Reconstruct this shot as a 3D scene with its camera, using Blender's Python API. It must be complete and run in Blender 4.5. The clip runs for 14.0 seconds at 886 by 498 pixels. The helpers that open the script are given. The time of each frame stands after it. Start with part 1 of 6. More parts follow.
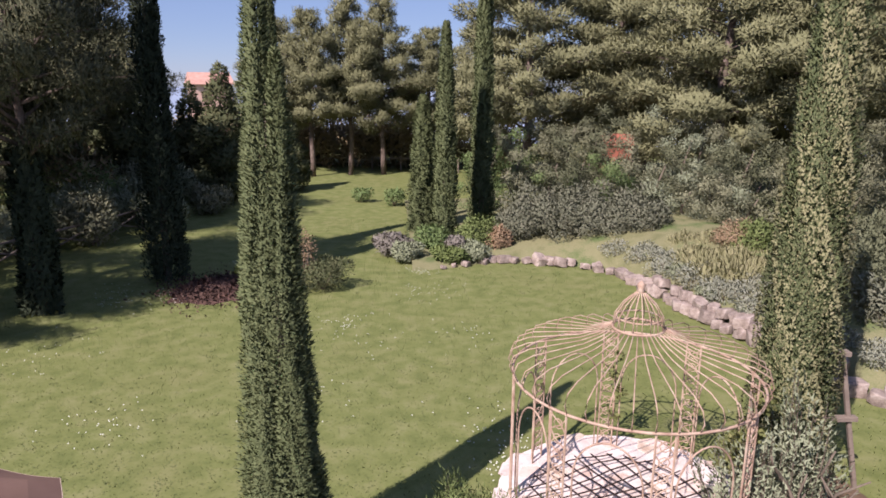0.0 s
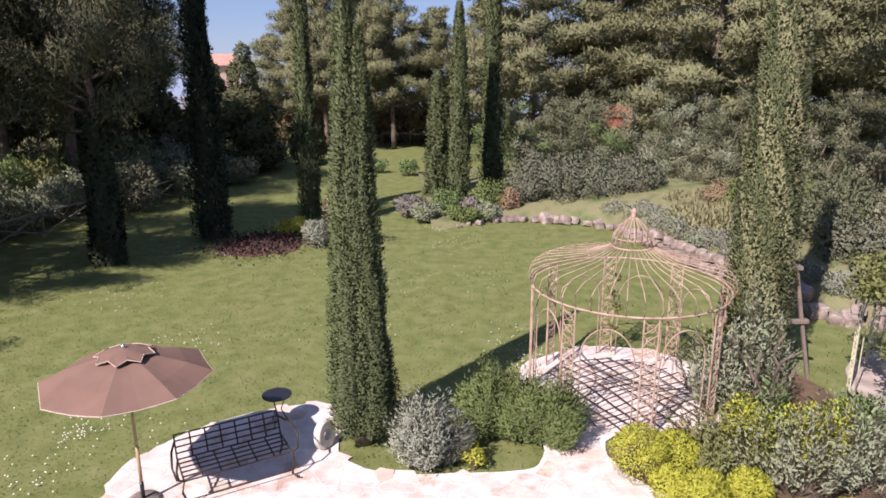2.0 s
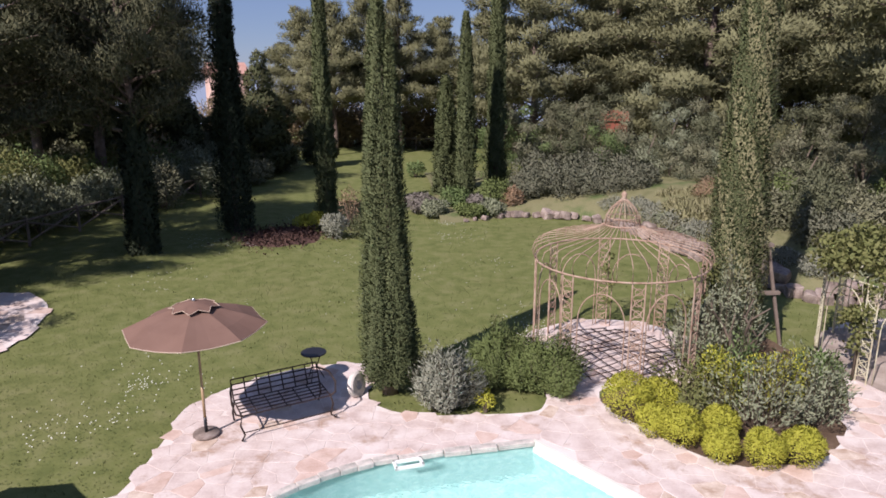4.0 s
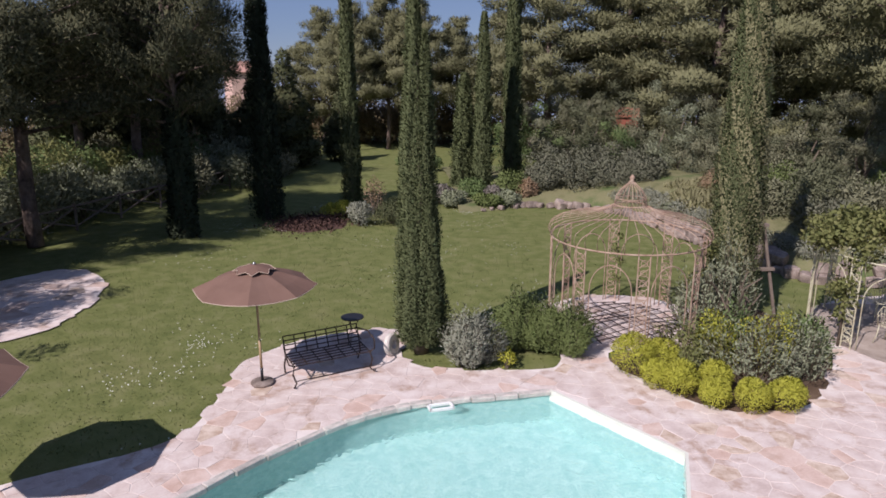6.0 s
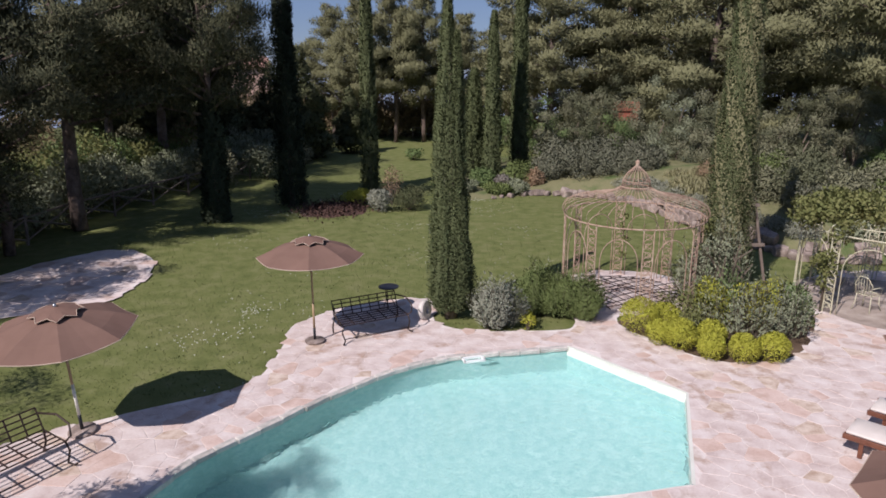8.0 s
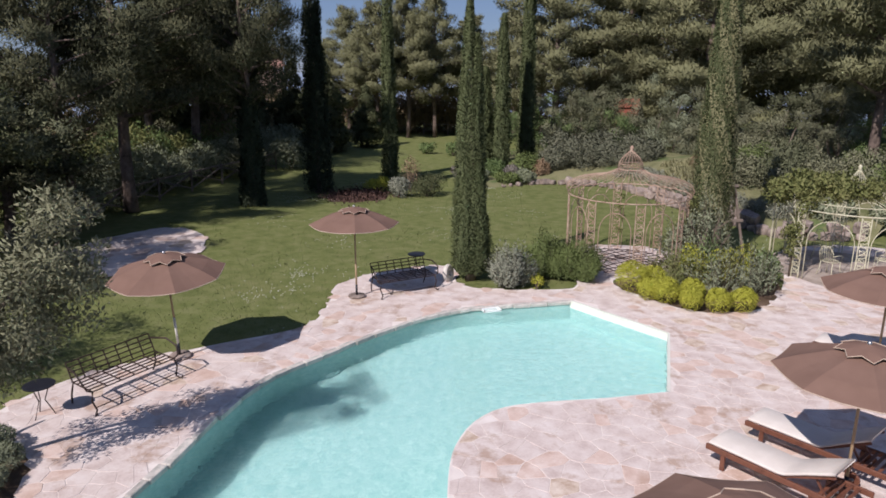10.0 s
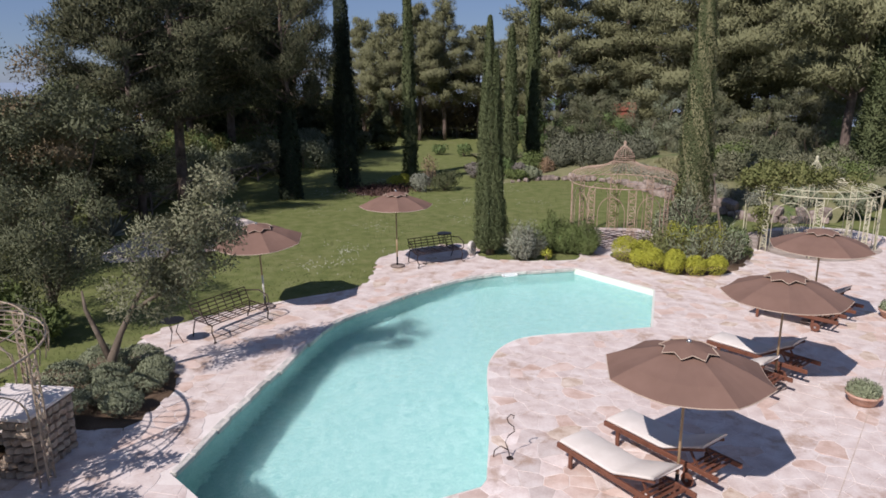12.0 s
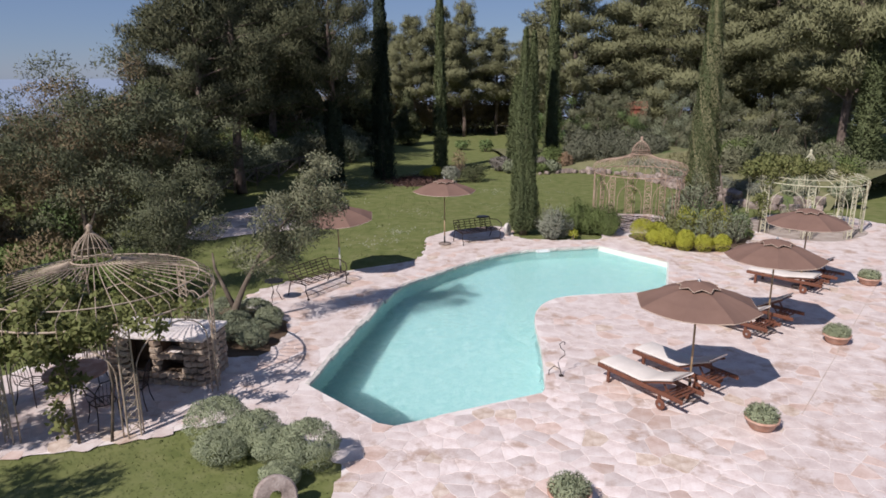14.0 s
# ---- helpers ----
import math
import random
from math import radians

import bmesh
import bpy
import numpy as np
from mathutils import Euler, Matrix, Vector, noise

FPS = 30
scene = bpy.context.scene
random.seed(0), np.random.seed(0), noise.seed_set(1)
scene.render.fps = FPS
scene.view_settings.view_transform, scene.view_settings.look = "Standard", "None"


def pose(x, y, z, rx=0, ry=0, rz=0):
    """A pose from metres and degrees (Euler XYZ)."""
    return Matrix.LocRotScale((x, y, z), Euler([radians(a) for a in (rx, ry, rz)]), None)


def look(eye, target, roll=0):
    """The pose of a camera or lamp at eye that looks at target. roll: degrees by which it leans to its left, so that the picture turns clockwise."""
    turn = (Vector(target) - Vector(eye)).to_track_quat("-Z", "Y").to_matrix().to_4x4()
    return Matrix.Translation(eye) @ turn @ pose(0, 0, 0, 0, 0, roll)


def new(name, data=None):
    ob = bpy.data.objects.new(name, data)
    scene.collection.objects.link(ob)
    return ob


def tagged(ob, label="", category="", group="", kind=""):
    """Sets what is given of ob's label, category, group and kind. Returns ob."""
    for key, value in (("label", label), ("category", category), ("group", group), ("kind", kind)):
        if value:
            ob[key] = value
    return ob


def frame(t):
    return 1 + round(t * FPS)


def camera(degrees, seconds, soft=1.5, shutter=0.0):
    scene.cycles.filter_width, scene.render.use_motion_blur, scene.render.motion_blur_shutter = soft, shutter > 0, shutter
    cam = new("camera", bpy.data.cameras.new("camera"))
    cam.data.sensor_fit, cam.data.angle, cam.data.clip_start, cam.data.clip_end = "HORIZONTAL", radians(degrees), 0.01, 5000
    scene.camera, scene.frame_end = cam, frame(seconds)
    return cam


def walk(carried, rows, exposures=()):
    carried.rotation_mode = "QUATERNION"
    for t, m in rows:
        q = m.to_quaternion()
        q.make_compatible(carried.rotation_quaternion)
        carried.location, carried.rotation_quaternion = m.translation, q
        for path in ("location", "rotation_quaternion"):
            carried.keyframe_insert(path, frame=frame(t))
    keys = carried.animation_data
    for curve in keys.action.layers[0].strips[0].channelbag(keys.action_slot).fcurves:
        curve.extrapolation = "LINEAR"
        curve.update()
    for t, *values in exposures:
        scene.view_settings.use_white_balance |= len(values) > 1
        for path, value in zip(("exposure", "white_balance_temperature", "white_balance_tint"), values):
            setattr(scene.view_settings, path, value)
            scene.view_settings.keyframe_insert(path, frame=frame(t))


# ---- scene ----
cam = camera(65.8, 14.0, 1.7)
PATH = [
    (0, (-0.197, -0.262, 6.686), (-0.220, 1.682, 6.216), 0.4),
    (0.5, (-0.392, -1.043, 6.672), (-0.418, 0.896, 6.182), 0.3),
    (1, (-0.549, -1.797, 6.603), (-0.577, 0.137, 6.097), 0.1),
    (1.5, (-0.685, -2.465, 6.525), (-0.710, -0.534, 6.007), 0.0),
    (2, (-0.787, -3.116, 6.47), (-0.812, -1.186, 5.948), -0.2),
    (2.5, (-0.849, -3.661, 6.42), (-0.874, -1.729, 5.902), -0.2),
    (5, (-1.195, -6.02, 6.249), (-1.237, -4.082, 5.758), -0.3),
    (5.5, (-1.262, -6.448, 6.213), (-1.315, -4.511, 5.72), -0.3),
    (6, (-1.382, -6.899, 6.192), (-1.442, -4.962, 5.694), -0.1),
    (6.5, (-1.555, -7.331, 6.184), (-1.613, -5.396, 5.682), -0.0),
    (7, (-1.735, -7.811, 6.184), (-1.791, -5.877, 5.678), -0.1),
    (7.5, (-1.93, -8.321, 6.206), (-1.982, -6.387, 5.696), -0.0),
    (8, (-2.099, -8.95, 6.21), (-2.15, -7.017, 5.699), -0.1),
    (10.5, (-2.614, -12.956, 6.145), (-2.683, -11.024, 5.633), -0.1),
    (11, (-2.756, -14.005, 6.142), (-2.829, -12.071, 5.636), -0.2),
    (11.5, (-2.982, -15.089, 6.169), (-3.05, -13.153, 5.671), -0.1),
    (12, (-3.182, -16.08, 6.262), (-3.251, -14.144, 5.766), -0.4),
    (12.5, (-3.466, -17.078, 6.322), (-3.536, -15.141, 5.83), -0.5),
    (13, (-3.808, -18.053, 6.385), (-3.88, -16.115, 5.894), -0.5),
    (13.5, (-4.133, -18.912, 6.458), (-4.211, -16.976, 5.962), -0.3),
    (14, (-4.409, -19.762, 6.5), (-4.496, -17.828, 5.997), -0.3),
]
EXPOSURE = [(0, 0.82, 6330, 26), (2.7, 0.82, 6330, 24), (4.8, 0.15, 6230, 24), (8, 0.10, 6180, 21), (14, 0.14, 6180, 17)]
walk(cam, [(t, look(eye, target, roll)) for t, eye, target, roll in PATH], EXPOSURE)

# ---- world and sun ----
SUN_ELEV = 44.0
SUN_DIR = Vector((-0.60, -0.80, math.tan(radians(SUN_ELEV)))).normalized()
world = bpy.data.worlds.new("sky")
world.use_nodes = True
scene.world = world
wn = world.node_tree
sky = wn.nodes.new("ShaderNodeTexSky")
sky.sky_type = 'NISHITA'
sky.sun_disc = False
sky.sun_elevation = radians(SUN_ELEV)
sky.sun_rotation = math.atan2(SUN_DIR.x, SUN_DIR.y)
sky.air_density, sky.dust_density, sky.ozone_density = 0.8, 0.1, 4.0
tint = wn.nodes.new("ShaderNodeMix")
tint.data_type = 'RGBA'
tint.inputs[0].default_value = 0.6
tint.inputs[7].default_value = (1.95, 2.75, 4.5, 1)
wn.links.new(sky.outputs[0], tint.inputs[6])
wn.links.new(tint.outputs[2], wn.nodes["Background"].inputs[0])
wn.nodes["Background"].inputs[1].default_value = 0.072
sun = new("sun", bpy.data.lights.new("sun", 'SUN'))
sun.data.energy, sun.data.angle, sun.data.color = 4.65, radians(0.53), (1.0, 0.95, 0.86)
sun.matrix_world = look(SUN_DIR * 60, (0, 0, 0))


# ---- materials ----
def nodes_of(name):
    m = bpy.data.materials.new(name)
    m.use_nodes = True
    nt = m.node_tree
    return m, nt, nt.nodes["Principled BSDF"]


def surface(name, cols, scale=4.0, fine=40.0, rough=0.7, bump=0.3, metal=0.0, rand=0.0, dist=0.01, spec=0.4, stain=None):
    """Two scales of noise between the colours, with fine relief; rand shifts the value from piece to piece."""
    m, nt, b = nodes_of(name)
    N, Lk = nt.nodes, nt.links
    co = N.new("ShaderNodeTexCoord")
    n1, n2 = N.new("ShaderNodeTexNoise"), N.new("ShaderNodeTexNoise")
    n1.inputs["Scale"].default_value, n1.inputs["Detail"].default_value = scale, 6
    n2.inputs["Scale"].default_value, n2.inputs["Detail"].default_value = fine, 4
    for n in (n1, n2):
        Lk.new(co.outputs["Object"], n.inputs["Vector"])
    mx = N.new("ShaderNodeMath")
    mx.operation = 'MULTIPLY_ADD'
    Lk.new(n2.outputs[0], mx.inputs[0])
    mx.inputs[1].default_value = 0.5
    half = N.new("ShaderNodeMath")
    half.operation = 'MULTIPLY_ADD'
    Lk.new(n1.outputs[0], half.inputs[0])
    half.inputs[1].default_value = 1.4
    half.inputs[2].default_value = -0.45
    Lk.new(half.outputs[0], mx.inputs[2])
    ramp = N.new("ShaderNodeValToRGB")
    els = ramp.color_ramp.elements
    while len(els) < len(cols):
        els.new(0.5)
    for i, c in enumerate(cols):
        els[i].position = 0.2 + 0.6 * i / max(1, len(cols) - 1)
        els[i].color = (*c, 1)
    Lk.new(mx.outputs[0], ramp.inputs[0])
    out = ramp.outputs[0]
    if rand:
        info = N.new("ShaderNodeObjectInfo")
        hs = N.new("ShaderNodeHueSaturation")
        mr = N.new("ShaderNodeMapRange")
        mr.inputs[3].default_value, mr.inputs[4].default_value = 1 - rand, 1 + rand
        Lk.new(info.outputs["Random"], mr.inputs[0])
        Lk.new(mr.outputs[0], hs.inputs["Value"])
        Lk.new(out, hs.inputs["Color"])
        out = hs.outputs[0]
    if stain:
        colour, size, lo, hi, most = stain
        geo = N.new("ShaderNodeNewGeometry")
        ns = N.new("ShaderNodeTexNoise")
        ns.inputs["Scale"].default_value, ns.inputs["Detail"].default_value, ns.inputs["Roughness"].default_value = size, 7, 0.68
        Lk.new(geo.outputs["Position"], ns.inputs["Vector"])
        mr2 = N.new("ShaderNodeMapRange")
        mr2.inputs[1].default_value, mr2.inputs[2].default_value, mr2.inputs[4].default_value = lo, hi, most
        Lk.new(ns.outputs[0], mr2.inputs[0])
        mc = N.new("ShaderNodeMix")
        mc.data_type = 'RGBA'
        mc.inputs[7].default_value = (*colour, 1)
        Lk.new(mr2.outputs[0], mc.inputs[0])
        Lk.new(out, mc.inputs[6])
        out = mc.outputs[2]
    Lk.new(out, b.inputs["Base Color"])
    b.inputs["Roughness"].default_value = rough
    b.inputs["Metallic"].default_value = metal
    b.inputs["Specular IOR Level"].default_value = spec
    if bump:
        bp = N.new("ShaderNodeBump")
        bp.inputs["Strength"].default_value, bp.inputs["Distance"].default_value = bump, dist
        Lk.new(mx.outputs[0], bp.inputs["Height"])
        Lk.new(bp.outputs[0], b.inputs["Normal"])
    return m


def leafy(name, cols, rough=0.7, glow=0.25, patch=0.5, calm=0.45):
    """Leaves: colour varied leaf by leaf and in patches, some light passing through."""
    cols = [(r * 1.78, g * 1.58, b * 2.0) for r, g, b in cols]
    mid = [sum(c[i] for c in cols) / len(cols) for i in range(3)]
    cols = [tuple(c[i] + (mid[i] - c[i]) * calm for i in range(3)) for c in cols]
    m, nt, b = nodes_of(name)
    N, Lk = nt.nodes, nt.links
    geo = N.new("ShaderNodeNewGeometry")
    co = N.new("ShaderNodeTexCoord")
    n1 = N.new("ShaderNodeTexNoise")
    n1.inputs["Scale"].default_value, n1.inputs["Detail"].default_value = 1.3, 3
    Lk.new(co.outputs["Object"], n1.inputs["Vector"])
    mixf = N.new("ShaderNodeMix")
    mixf.inputs[0].default_value = patch
    Lk.new(geo.outputs["Random Per Island"], mixf.inputs[2])
    Lk.new(n1.outputs[0], mixf.inputs[3])
    ramp = N.new("ShaderNodeValToRGB")
    els = ramp.color_ramp.elements
    while len(els) < len(cols):
        els.new(0.5)
    for i, c in enumerate(cols):
        els[i].position = 0.12 + 0.76 * i / max(1, len(cols) - 1)
        els[i].color = (*c, 1)
    Lk.new(mixf.outputs[0], ramp.inputs[0])
    Lk.new(ramp.outputs[0], b.inputs["Base Color"])
    b.inputs["Roughness"].default_value = rough
    b.inputs["Specular IOR Level"].default_value = 0.14
    tr = N.new("ShaderNodeBsdfTranslucent")
    Lk.new(ramp.outputs[0], tr.inputs[0])
    mx = N.new("ShaderNodeMixShader")
    mx.inputs[0].default_value = glow
    Lk.new(b.outputs[0], mx.inputs[1])
    Lk.new(tr.outputs[0], mx.inputs[2])
    Lk.new(mx.outputs[0], N["Material Output"].inputs[0])
    return m


M_LAWN = surface("lawn", [(0.110, 0.129, 0.042), (0.146, 0.162, 0.056), (0.184, 0.190, 0.080)], 2.0, 17.0, 0.9, 0.5, dist=0.012, spec=0.1, stain=((0.190, 0.176, 0.080), 0.25, 0.50, 0.78, 0.45))
M_GRASS = leafy("grass", [(0.060, 0.090, 0.025), (0.092, 0.124, 0.037), (0.136, 0.154, 0.056)], 0.6, 0.45, 0.5)
M_DAISY = surface("daisy", [(0.46, 0.47, 0.38), (0.60, 0.60, 0.52)], 4, 30, 0.6, 0)
M_SOIL = surface("soil", [(0.09, 0.06, 0.04), (0.16, 0.11, 0.075)], 2, 30, 0.95, 0.8, dist=0.03, spec=0.1)
M_MULCH = surface("mulch", [(0.045, 0.028, 0.023), (0.115, 0.066, 0.054), (0.075, 0.046, 0.038)], 3, 40, 0.9, 0.9, dist=0.03, spec=0.15)
M_BANK = surface("dry_bank", [(0.107, 0.116, 0.05), (0.197, 0.184, 0.099), (0.082, 0.116, 0.041)], 0.9, 20, 0.95, 0.8, dist=0.04, spec=0.1)
M_STONE = surface("paving_stone", [(0.53, 0.42, 0.38), (0.655, 0.55, 0.505), (0.735, 0.65, 0.61)], 2.6, 24, 0.72, 0.3, rand=0.16, dist=0.005, stain=((0.37, 0.24, 0.17), 1.25, 0.54, 0.64, 0.72))
M_STONE_PINK = surface("paving_stone_pink", [(0.50, 0.35, 0.285), (0.60, 0.455, 0.39), (0.68, 0.56, 0.50)], 2.5, 28, 0.72, 0.35, rand=0.15, dist=0.006, stain=((0.40, 0.26, 0.19), 1.5, 0.53, 0.64, 0.5))
M_STONE_BROWN = surface("brown_stone", [(0.38, 0.27, 0.20), (0.52, 0.41, 0.33), (0.64, 0.54, 0.46)], 5, 30, 0.8, 0.4, rand=0.2)
M_MORTAR = surface("mortar", [(0.66, 0.575, 0.53), (0.76, 0.685, 0.64)], 3, 50, 0.85, 0.4, stain=((0.37, 0.25, 0.18), 1.25, 0.53, 0.66, 0.7))
M_ROCK = surface("rock", [(0.13, 0.10, 0.083), (0.27, 0.21, 0.18), (0.40, 0.33, 0.29)], 4, 30, 0.85, 0.8, rand=0.2, dist=0.02)
M_WALLSTONE = surface("wall_stone", [(0.26, 0.185, 0.125), (0.40, 0.30, 0.22), (0.52, 0.42, 0.32)], 4, 30, 0.85, 0.7, rand=0.2, dist=0.015)
M_COPE = surface("coping_stone", [(0.30, 0.29, 0.25), (0.50, 0.46, 0.42), (0.62, 0.56, 0.50)], 5, 40, 0.8, 0.5, rand=0.2)
# Turquoise plaster; its fine pale mottling paints the ripple light on the floor.
M_POOL = surface("pool_plaster_ripple_light", [(0.212, 0.375, 0.370), (0.268, 0.436, 0.426), (0.352, 0.508, 0.490)], 7.0, 19.0, 0.5, 0.1)
M_LIP = surface("pool_lip", [(0.66, 0.65, 0.57), (0.74, 0.73, 0.66)], 3, 30, 0.5, 0.1)
M_WHITE = surface("white_plastic", [(0.78, 0.78, 0.75), (0.82, 0.82, 0.80)], 5, 60, 0.4, 0.05)
M_CANVAS = surface("canvas_brown", [(0.175, 0.105, 0.080), (0.205, 0.125, 0.096)], 3, 160, 0.85, 0.15, dist=0.002, spec=0.15)
M_TRIM = surface("canvas_trim", [(0.42, 0.32, 0.25), (0.50, 0.39, 0.30)], 6, 90, 0.8, 0.1)
M_POLE = surface("parasol_pole", [(0.30, 0.20, 0.11), (0.40, 0.28, 0.16)], 6, 70, 0.45, 0.15)
M_STEEL = surface("steel", [(0.45, 0.45, 0.46), (0.55, 0.55, 0.55)], 6, 60, 0.3, 0.05, metal=0.9)
M_TEAK = surface("teak", [(0.085, 0.032, 0.020), (0.16, 0.062, 0.036), (0.115, 0.045, 0.028)], 6, 60, 0.5, 0.3, rand=0.1, dist=0.004)
M_CUSHION = surface("cushion", [(0.60, 0.54, 0.49), (0.68, 0.62, 0.57)], 4, 90, 0.9, 0.25, dist=0.004, spec=0.15)
M_IRON = surface("wrought_iron", [(0.030, 0.020, 0.018), (0.060, 0.036, 0.028)], 8, 70, 0.55, 0.3, metal=0.3)
M_RUST = surface("rusty_iron", [(0.27, 0.17, 0.122), (0.39, 0.27, 0.20), (0.48, 0.37, 0.285)], 5, 60, 0.7, 0.3, spec=0.3)
M_CREAM = surface("cream_iron", [(0.44, 0.42, 0.29), (0.56, 0.53, 0.38), (0.34, 0.28, 0.18)], 4, 60, 0.6, 0.25)
M_BEIGE = surface("beige_iron", [(0.31, 0.235, 0.17), (0.42, 0.335, 0.25), (0.22, 0.145, 0.10)], 5, 60, 0.65, 0.25)
M_TERRA = surface("terracotta", [(0.36, 0.185, 0.125), (0.46, 0.27, 0.195), (0.53, 0.36, 0.285)], 6, 50, 0.8, 0.3)
M_BARK = surface("pine_bark", [(0.06, 0.045, 0.038), (0.145, 0.108, 0.09), (0.21, 0.16, 0.135)], 3, 16, 0.9, 1.0, dist=0.04, spec=0.2)
M_OLIVEBARK = surface("olive_bark", [(0.09, 0.07, 0.052), (0.19, 0.15, 0.115)], 4, 26, 0.9, 0.9, dist=0.02, spec=0.2)
M_TIMBER = surface("grey_timber", [(0.13, 0.10, 0.08), (0.24, 0.19, 0.155)], 4, 50, 0.8, 0.5, dist=0.006)
M_BLACK = surface("black_metal", [(0.012, 0.012, 0.016), (0.022, 0.022, 0.028)], 5, 60, 0.35, 0.05)
M_PLASTER = surface("pink_plaster", [(0.62, 0.40, 0.33), (0.70, 0.48, 0.40)], 1, 12, 0.9, 0.2)
M_ROOF = surface("roof_tile", [(0.36, 0.19, 0.145), (0.47, 0.28, 0.225)], 1.5, 14, 0.8, 0.4, rand=0.15)
M_REDWALL = surface("red_wall", [(0.22, 0.065, 0.04), (0.32, 0.11, 0.07)], 1.5, 14, 0.85, 0.3)
M_DARK = surface("dark_glass", [(0.02, 0.025, 0.03), (0.03, 0.035, 0.04)], 2, 10, 0.15, 0)
# Sea paled towards the horizon sky: the haze is painted into its colour.
M_SEA = surface("sea", [(0.22, 0.27, 0.36), (0.25, 0.30, 0.385)], 0.01, 0.2, 0.9, 0.0)

L_CYP = leafy("cypress_leaf", [(0.021, 0.034, 0.012), (0.051, 0.071, 0.024), (0.098, 0.118, 0.043)], glow=0.12, calm=0.5)
# L_CYP darkened for trees standing in shade; the shade is in the colour.
L_CYPSHADE = leafy("cypress_leaf_shade", [(0.010, 0.017, 0.008), (0.020, 0.031, 0.013), (0.040, 0.052, 0.024)], glow=0.08)
L_IVY = leafy("ivy_leaf", [(0.075, 0.092, 0.032), (0.135, 0.150, 0.058), (0.24, 0.235, 0.115)], glow=0.15, calm=0.6)
L_PINE = leafy("pine_needle", [(0.056, 0.070, 0.027), (0.108, 0.122, 0.048), (0.165, 0.174, 0.080)], glow=0.16, patch=0.65, calm=0.5)
# Shaded copy of L_PINE: shade painted in its darks, sunlit tips in its lights.
L_PINESHADE = leafy("pine_needle_shade", [(0.017, 0.023, 0.010), (0.042, 0.050, 0.021), (0.104, 0.109, 0.048)], glow=0.06, patch=0.6, calm=0.0)
L_CONIFER = leafy("conifer_leaf", [(0.022, 0.038, 0.014), (0.050, 0.066, 0.024), (0.085, 0.085, 0.035)], glow=0.08)
L_OLIVE = leafy("olive_leaf", [(0.056, 0.070, 0.030), (0.102, 0.116, 0.054), (0.165, 0.175, 0.092)], glow=0.06)
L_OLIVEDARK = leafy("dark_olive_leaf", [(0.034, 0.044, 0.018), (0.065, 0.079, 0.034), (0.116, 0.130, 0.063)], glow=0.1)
L_GREY = leafy("grey_leaf", [(0.085, 0.108, 0.058), (0.145, 0.168, 0.10), (0.22, 0.24, 0.155)], glow=0.12)
L_SAGE = leafy("santolina_leaf", [(0.09, 0.12, 0.055), (0.14, 0.172, 0.086), (0.195, 0.222, 0.122)], glow=0.15)
L_MOUND = leafy("santolina_mound_leaf", [(0.110, 0.148, 0.066), (0.172, 0.212, 0.104), (0.235, 0.270, 0.142)], glow=0.15)
L_ROSEMARY = leafy("rosemary_leaf", [(0.042, 0.064, 0.015), (0.078, 0.112, 0.029), (0.118, 0.155, 0.048)], glow=0.15)
L_LIME = leafy("golden_leaf", [(0.150, 0.185, 0.018), (0.25, 0.285, 0.030), (0.35, 0.36, 0.055)], glow=0.25)
L_GREEN = leafy("green_leaf", [(0.045, 0.085, 0.020), (0.085, 0.135, 0.040), (0.13, 0.175, 0.06)], glow=0.2)
L_PURPLE = leafy("purple_shrub_leaf", [(0.046, 0.060, 0.030), (0.078, 0.092, 0.048), (0.120, 0.126, 0.072)], glow=0.12)
L_LAVENDER = leafy("lavender_leaf", [(0.085, 0.088, 0.058), (0.122, 0.116, 0.088), (0.13, 0.145, 0.08)], glow=0.12)
L_BROWN = leafy("brown_twig_leaf", [(0.072, 0.058, 0.028), (0.135, 0.110, 0.054), (0.120, 0.120, 0.048)], glow=0.12)
L_RUSSET = leafy("russet_leaf", [(0.13, 0.10, 0.05), (0.20, 0.145, 0.075), (0.16, 0.16, 0.07)], glow=0.15)
L_VINE = leafy("vine_leaf", [(0.052, 0.076, 0.018), (0.105, 0.130, 0.036), (0.18, 0.185, 0.065)], glow=0.3)
L_STRAW = leafy("straw_grass", [(0.12, 0.145, 0.05), (0.17, 0.182, 0.075), (0.215, 0.205, 0.11)], glow=0.25)


def water_material():
    m, nt, b = nodes_of("water")
    N, Lk = nt.nodes, nt.links
    co = N.new("ShaderNodeTexCoord")
    n1, n2 = N.new("ShaderNodeTexNoise"), N.new("ShaderNodeTexNoise")
    n1.inputs["Scale"].default_value, n1.inputs["Detail"].default_value, n1.inputs["Distortion"].default_value = 3.4, 2, 0.9
    n2.inputs["Scale"].default_value, n2.inputs["Detail"].default_value, n2.inputs["Distortion"].default_value = 9.0, 1, 0.6
    for n in (n1, n2):
        Lk.new(co.outputs["Object"], n.inputs["Vector"])
    ad = N.new("ShaderNodeMath")
    ad.operation = 'MULTIPLY_ADD'
    Lk.new(n2.outputs[0], ad.inputs[0])
    ad.inputs[1].default_value = 0.6
    Lk.new(n1.outputs[0], ad.inputs[2])
    bp = N.new("ShaderNodeBump")
    bp.inputs["Strength"].default_value, bp.inputs["Distance"].default_value = 1.0, 0.022
    Lk.new(ad.outputs[0], bp.inputs["Height"])
    Lk.new(bp.outputs[0], b.inputs["Normal"])
    b.inputs["Base Color"].default_value = (0.86, 0.985, 0.98, 1)
    b.inputs["Transmission Weight"].default_value = 1.0
    b.inputs["Roughness"].default_value = 0.02
    b.inputs["IOR"].default_value = 1.33
    return m


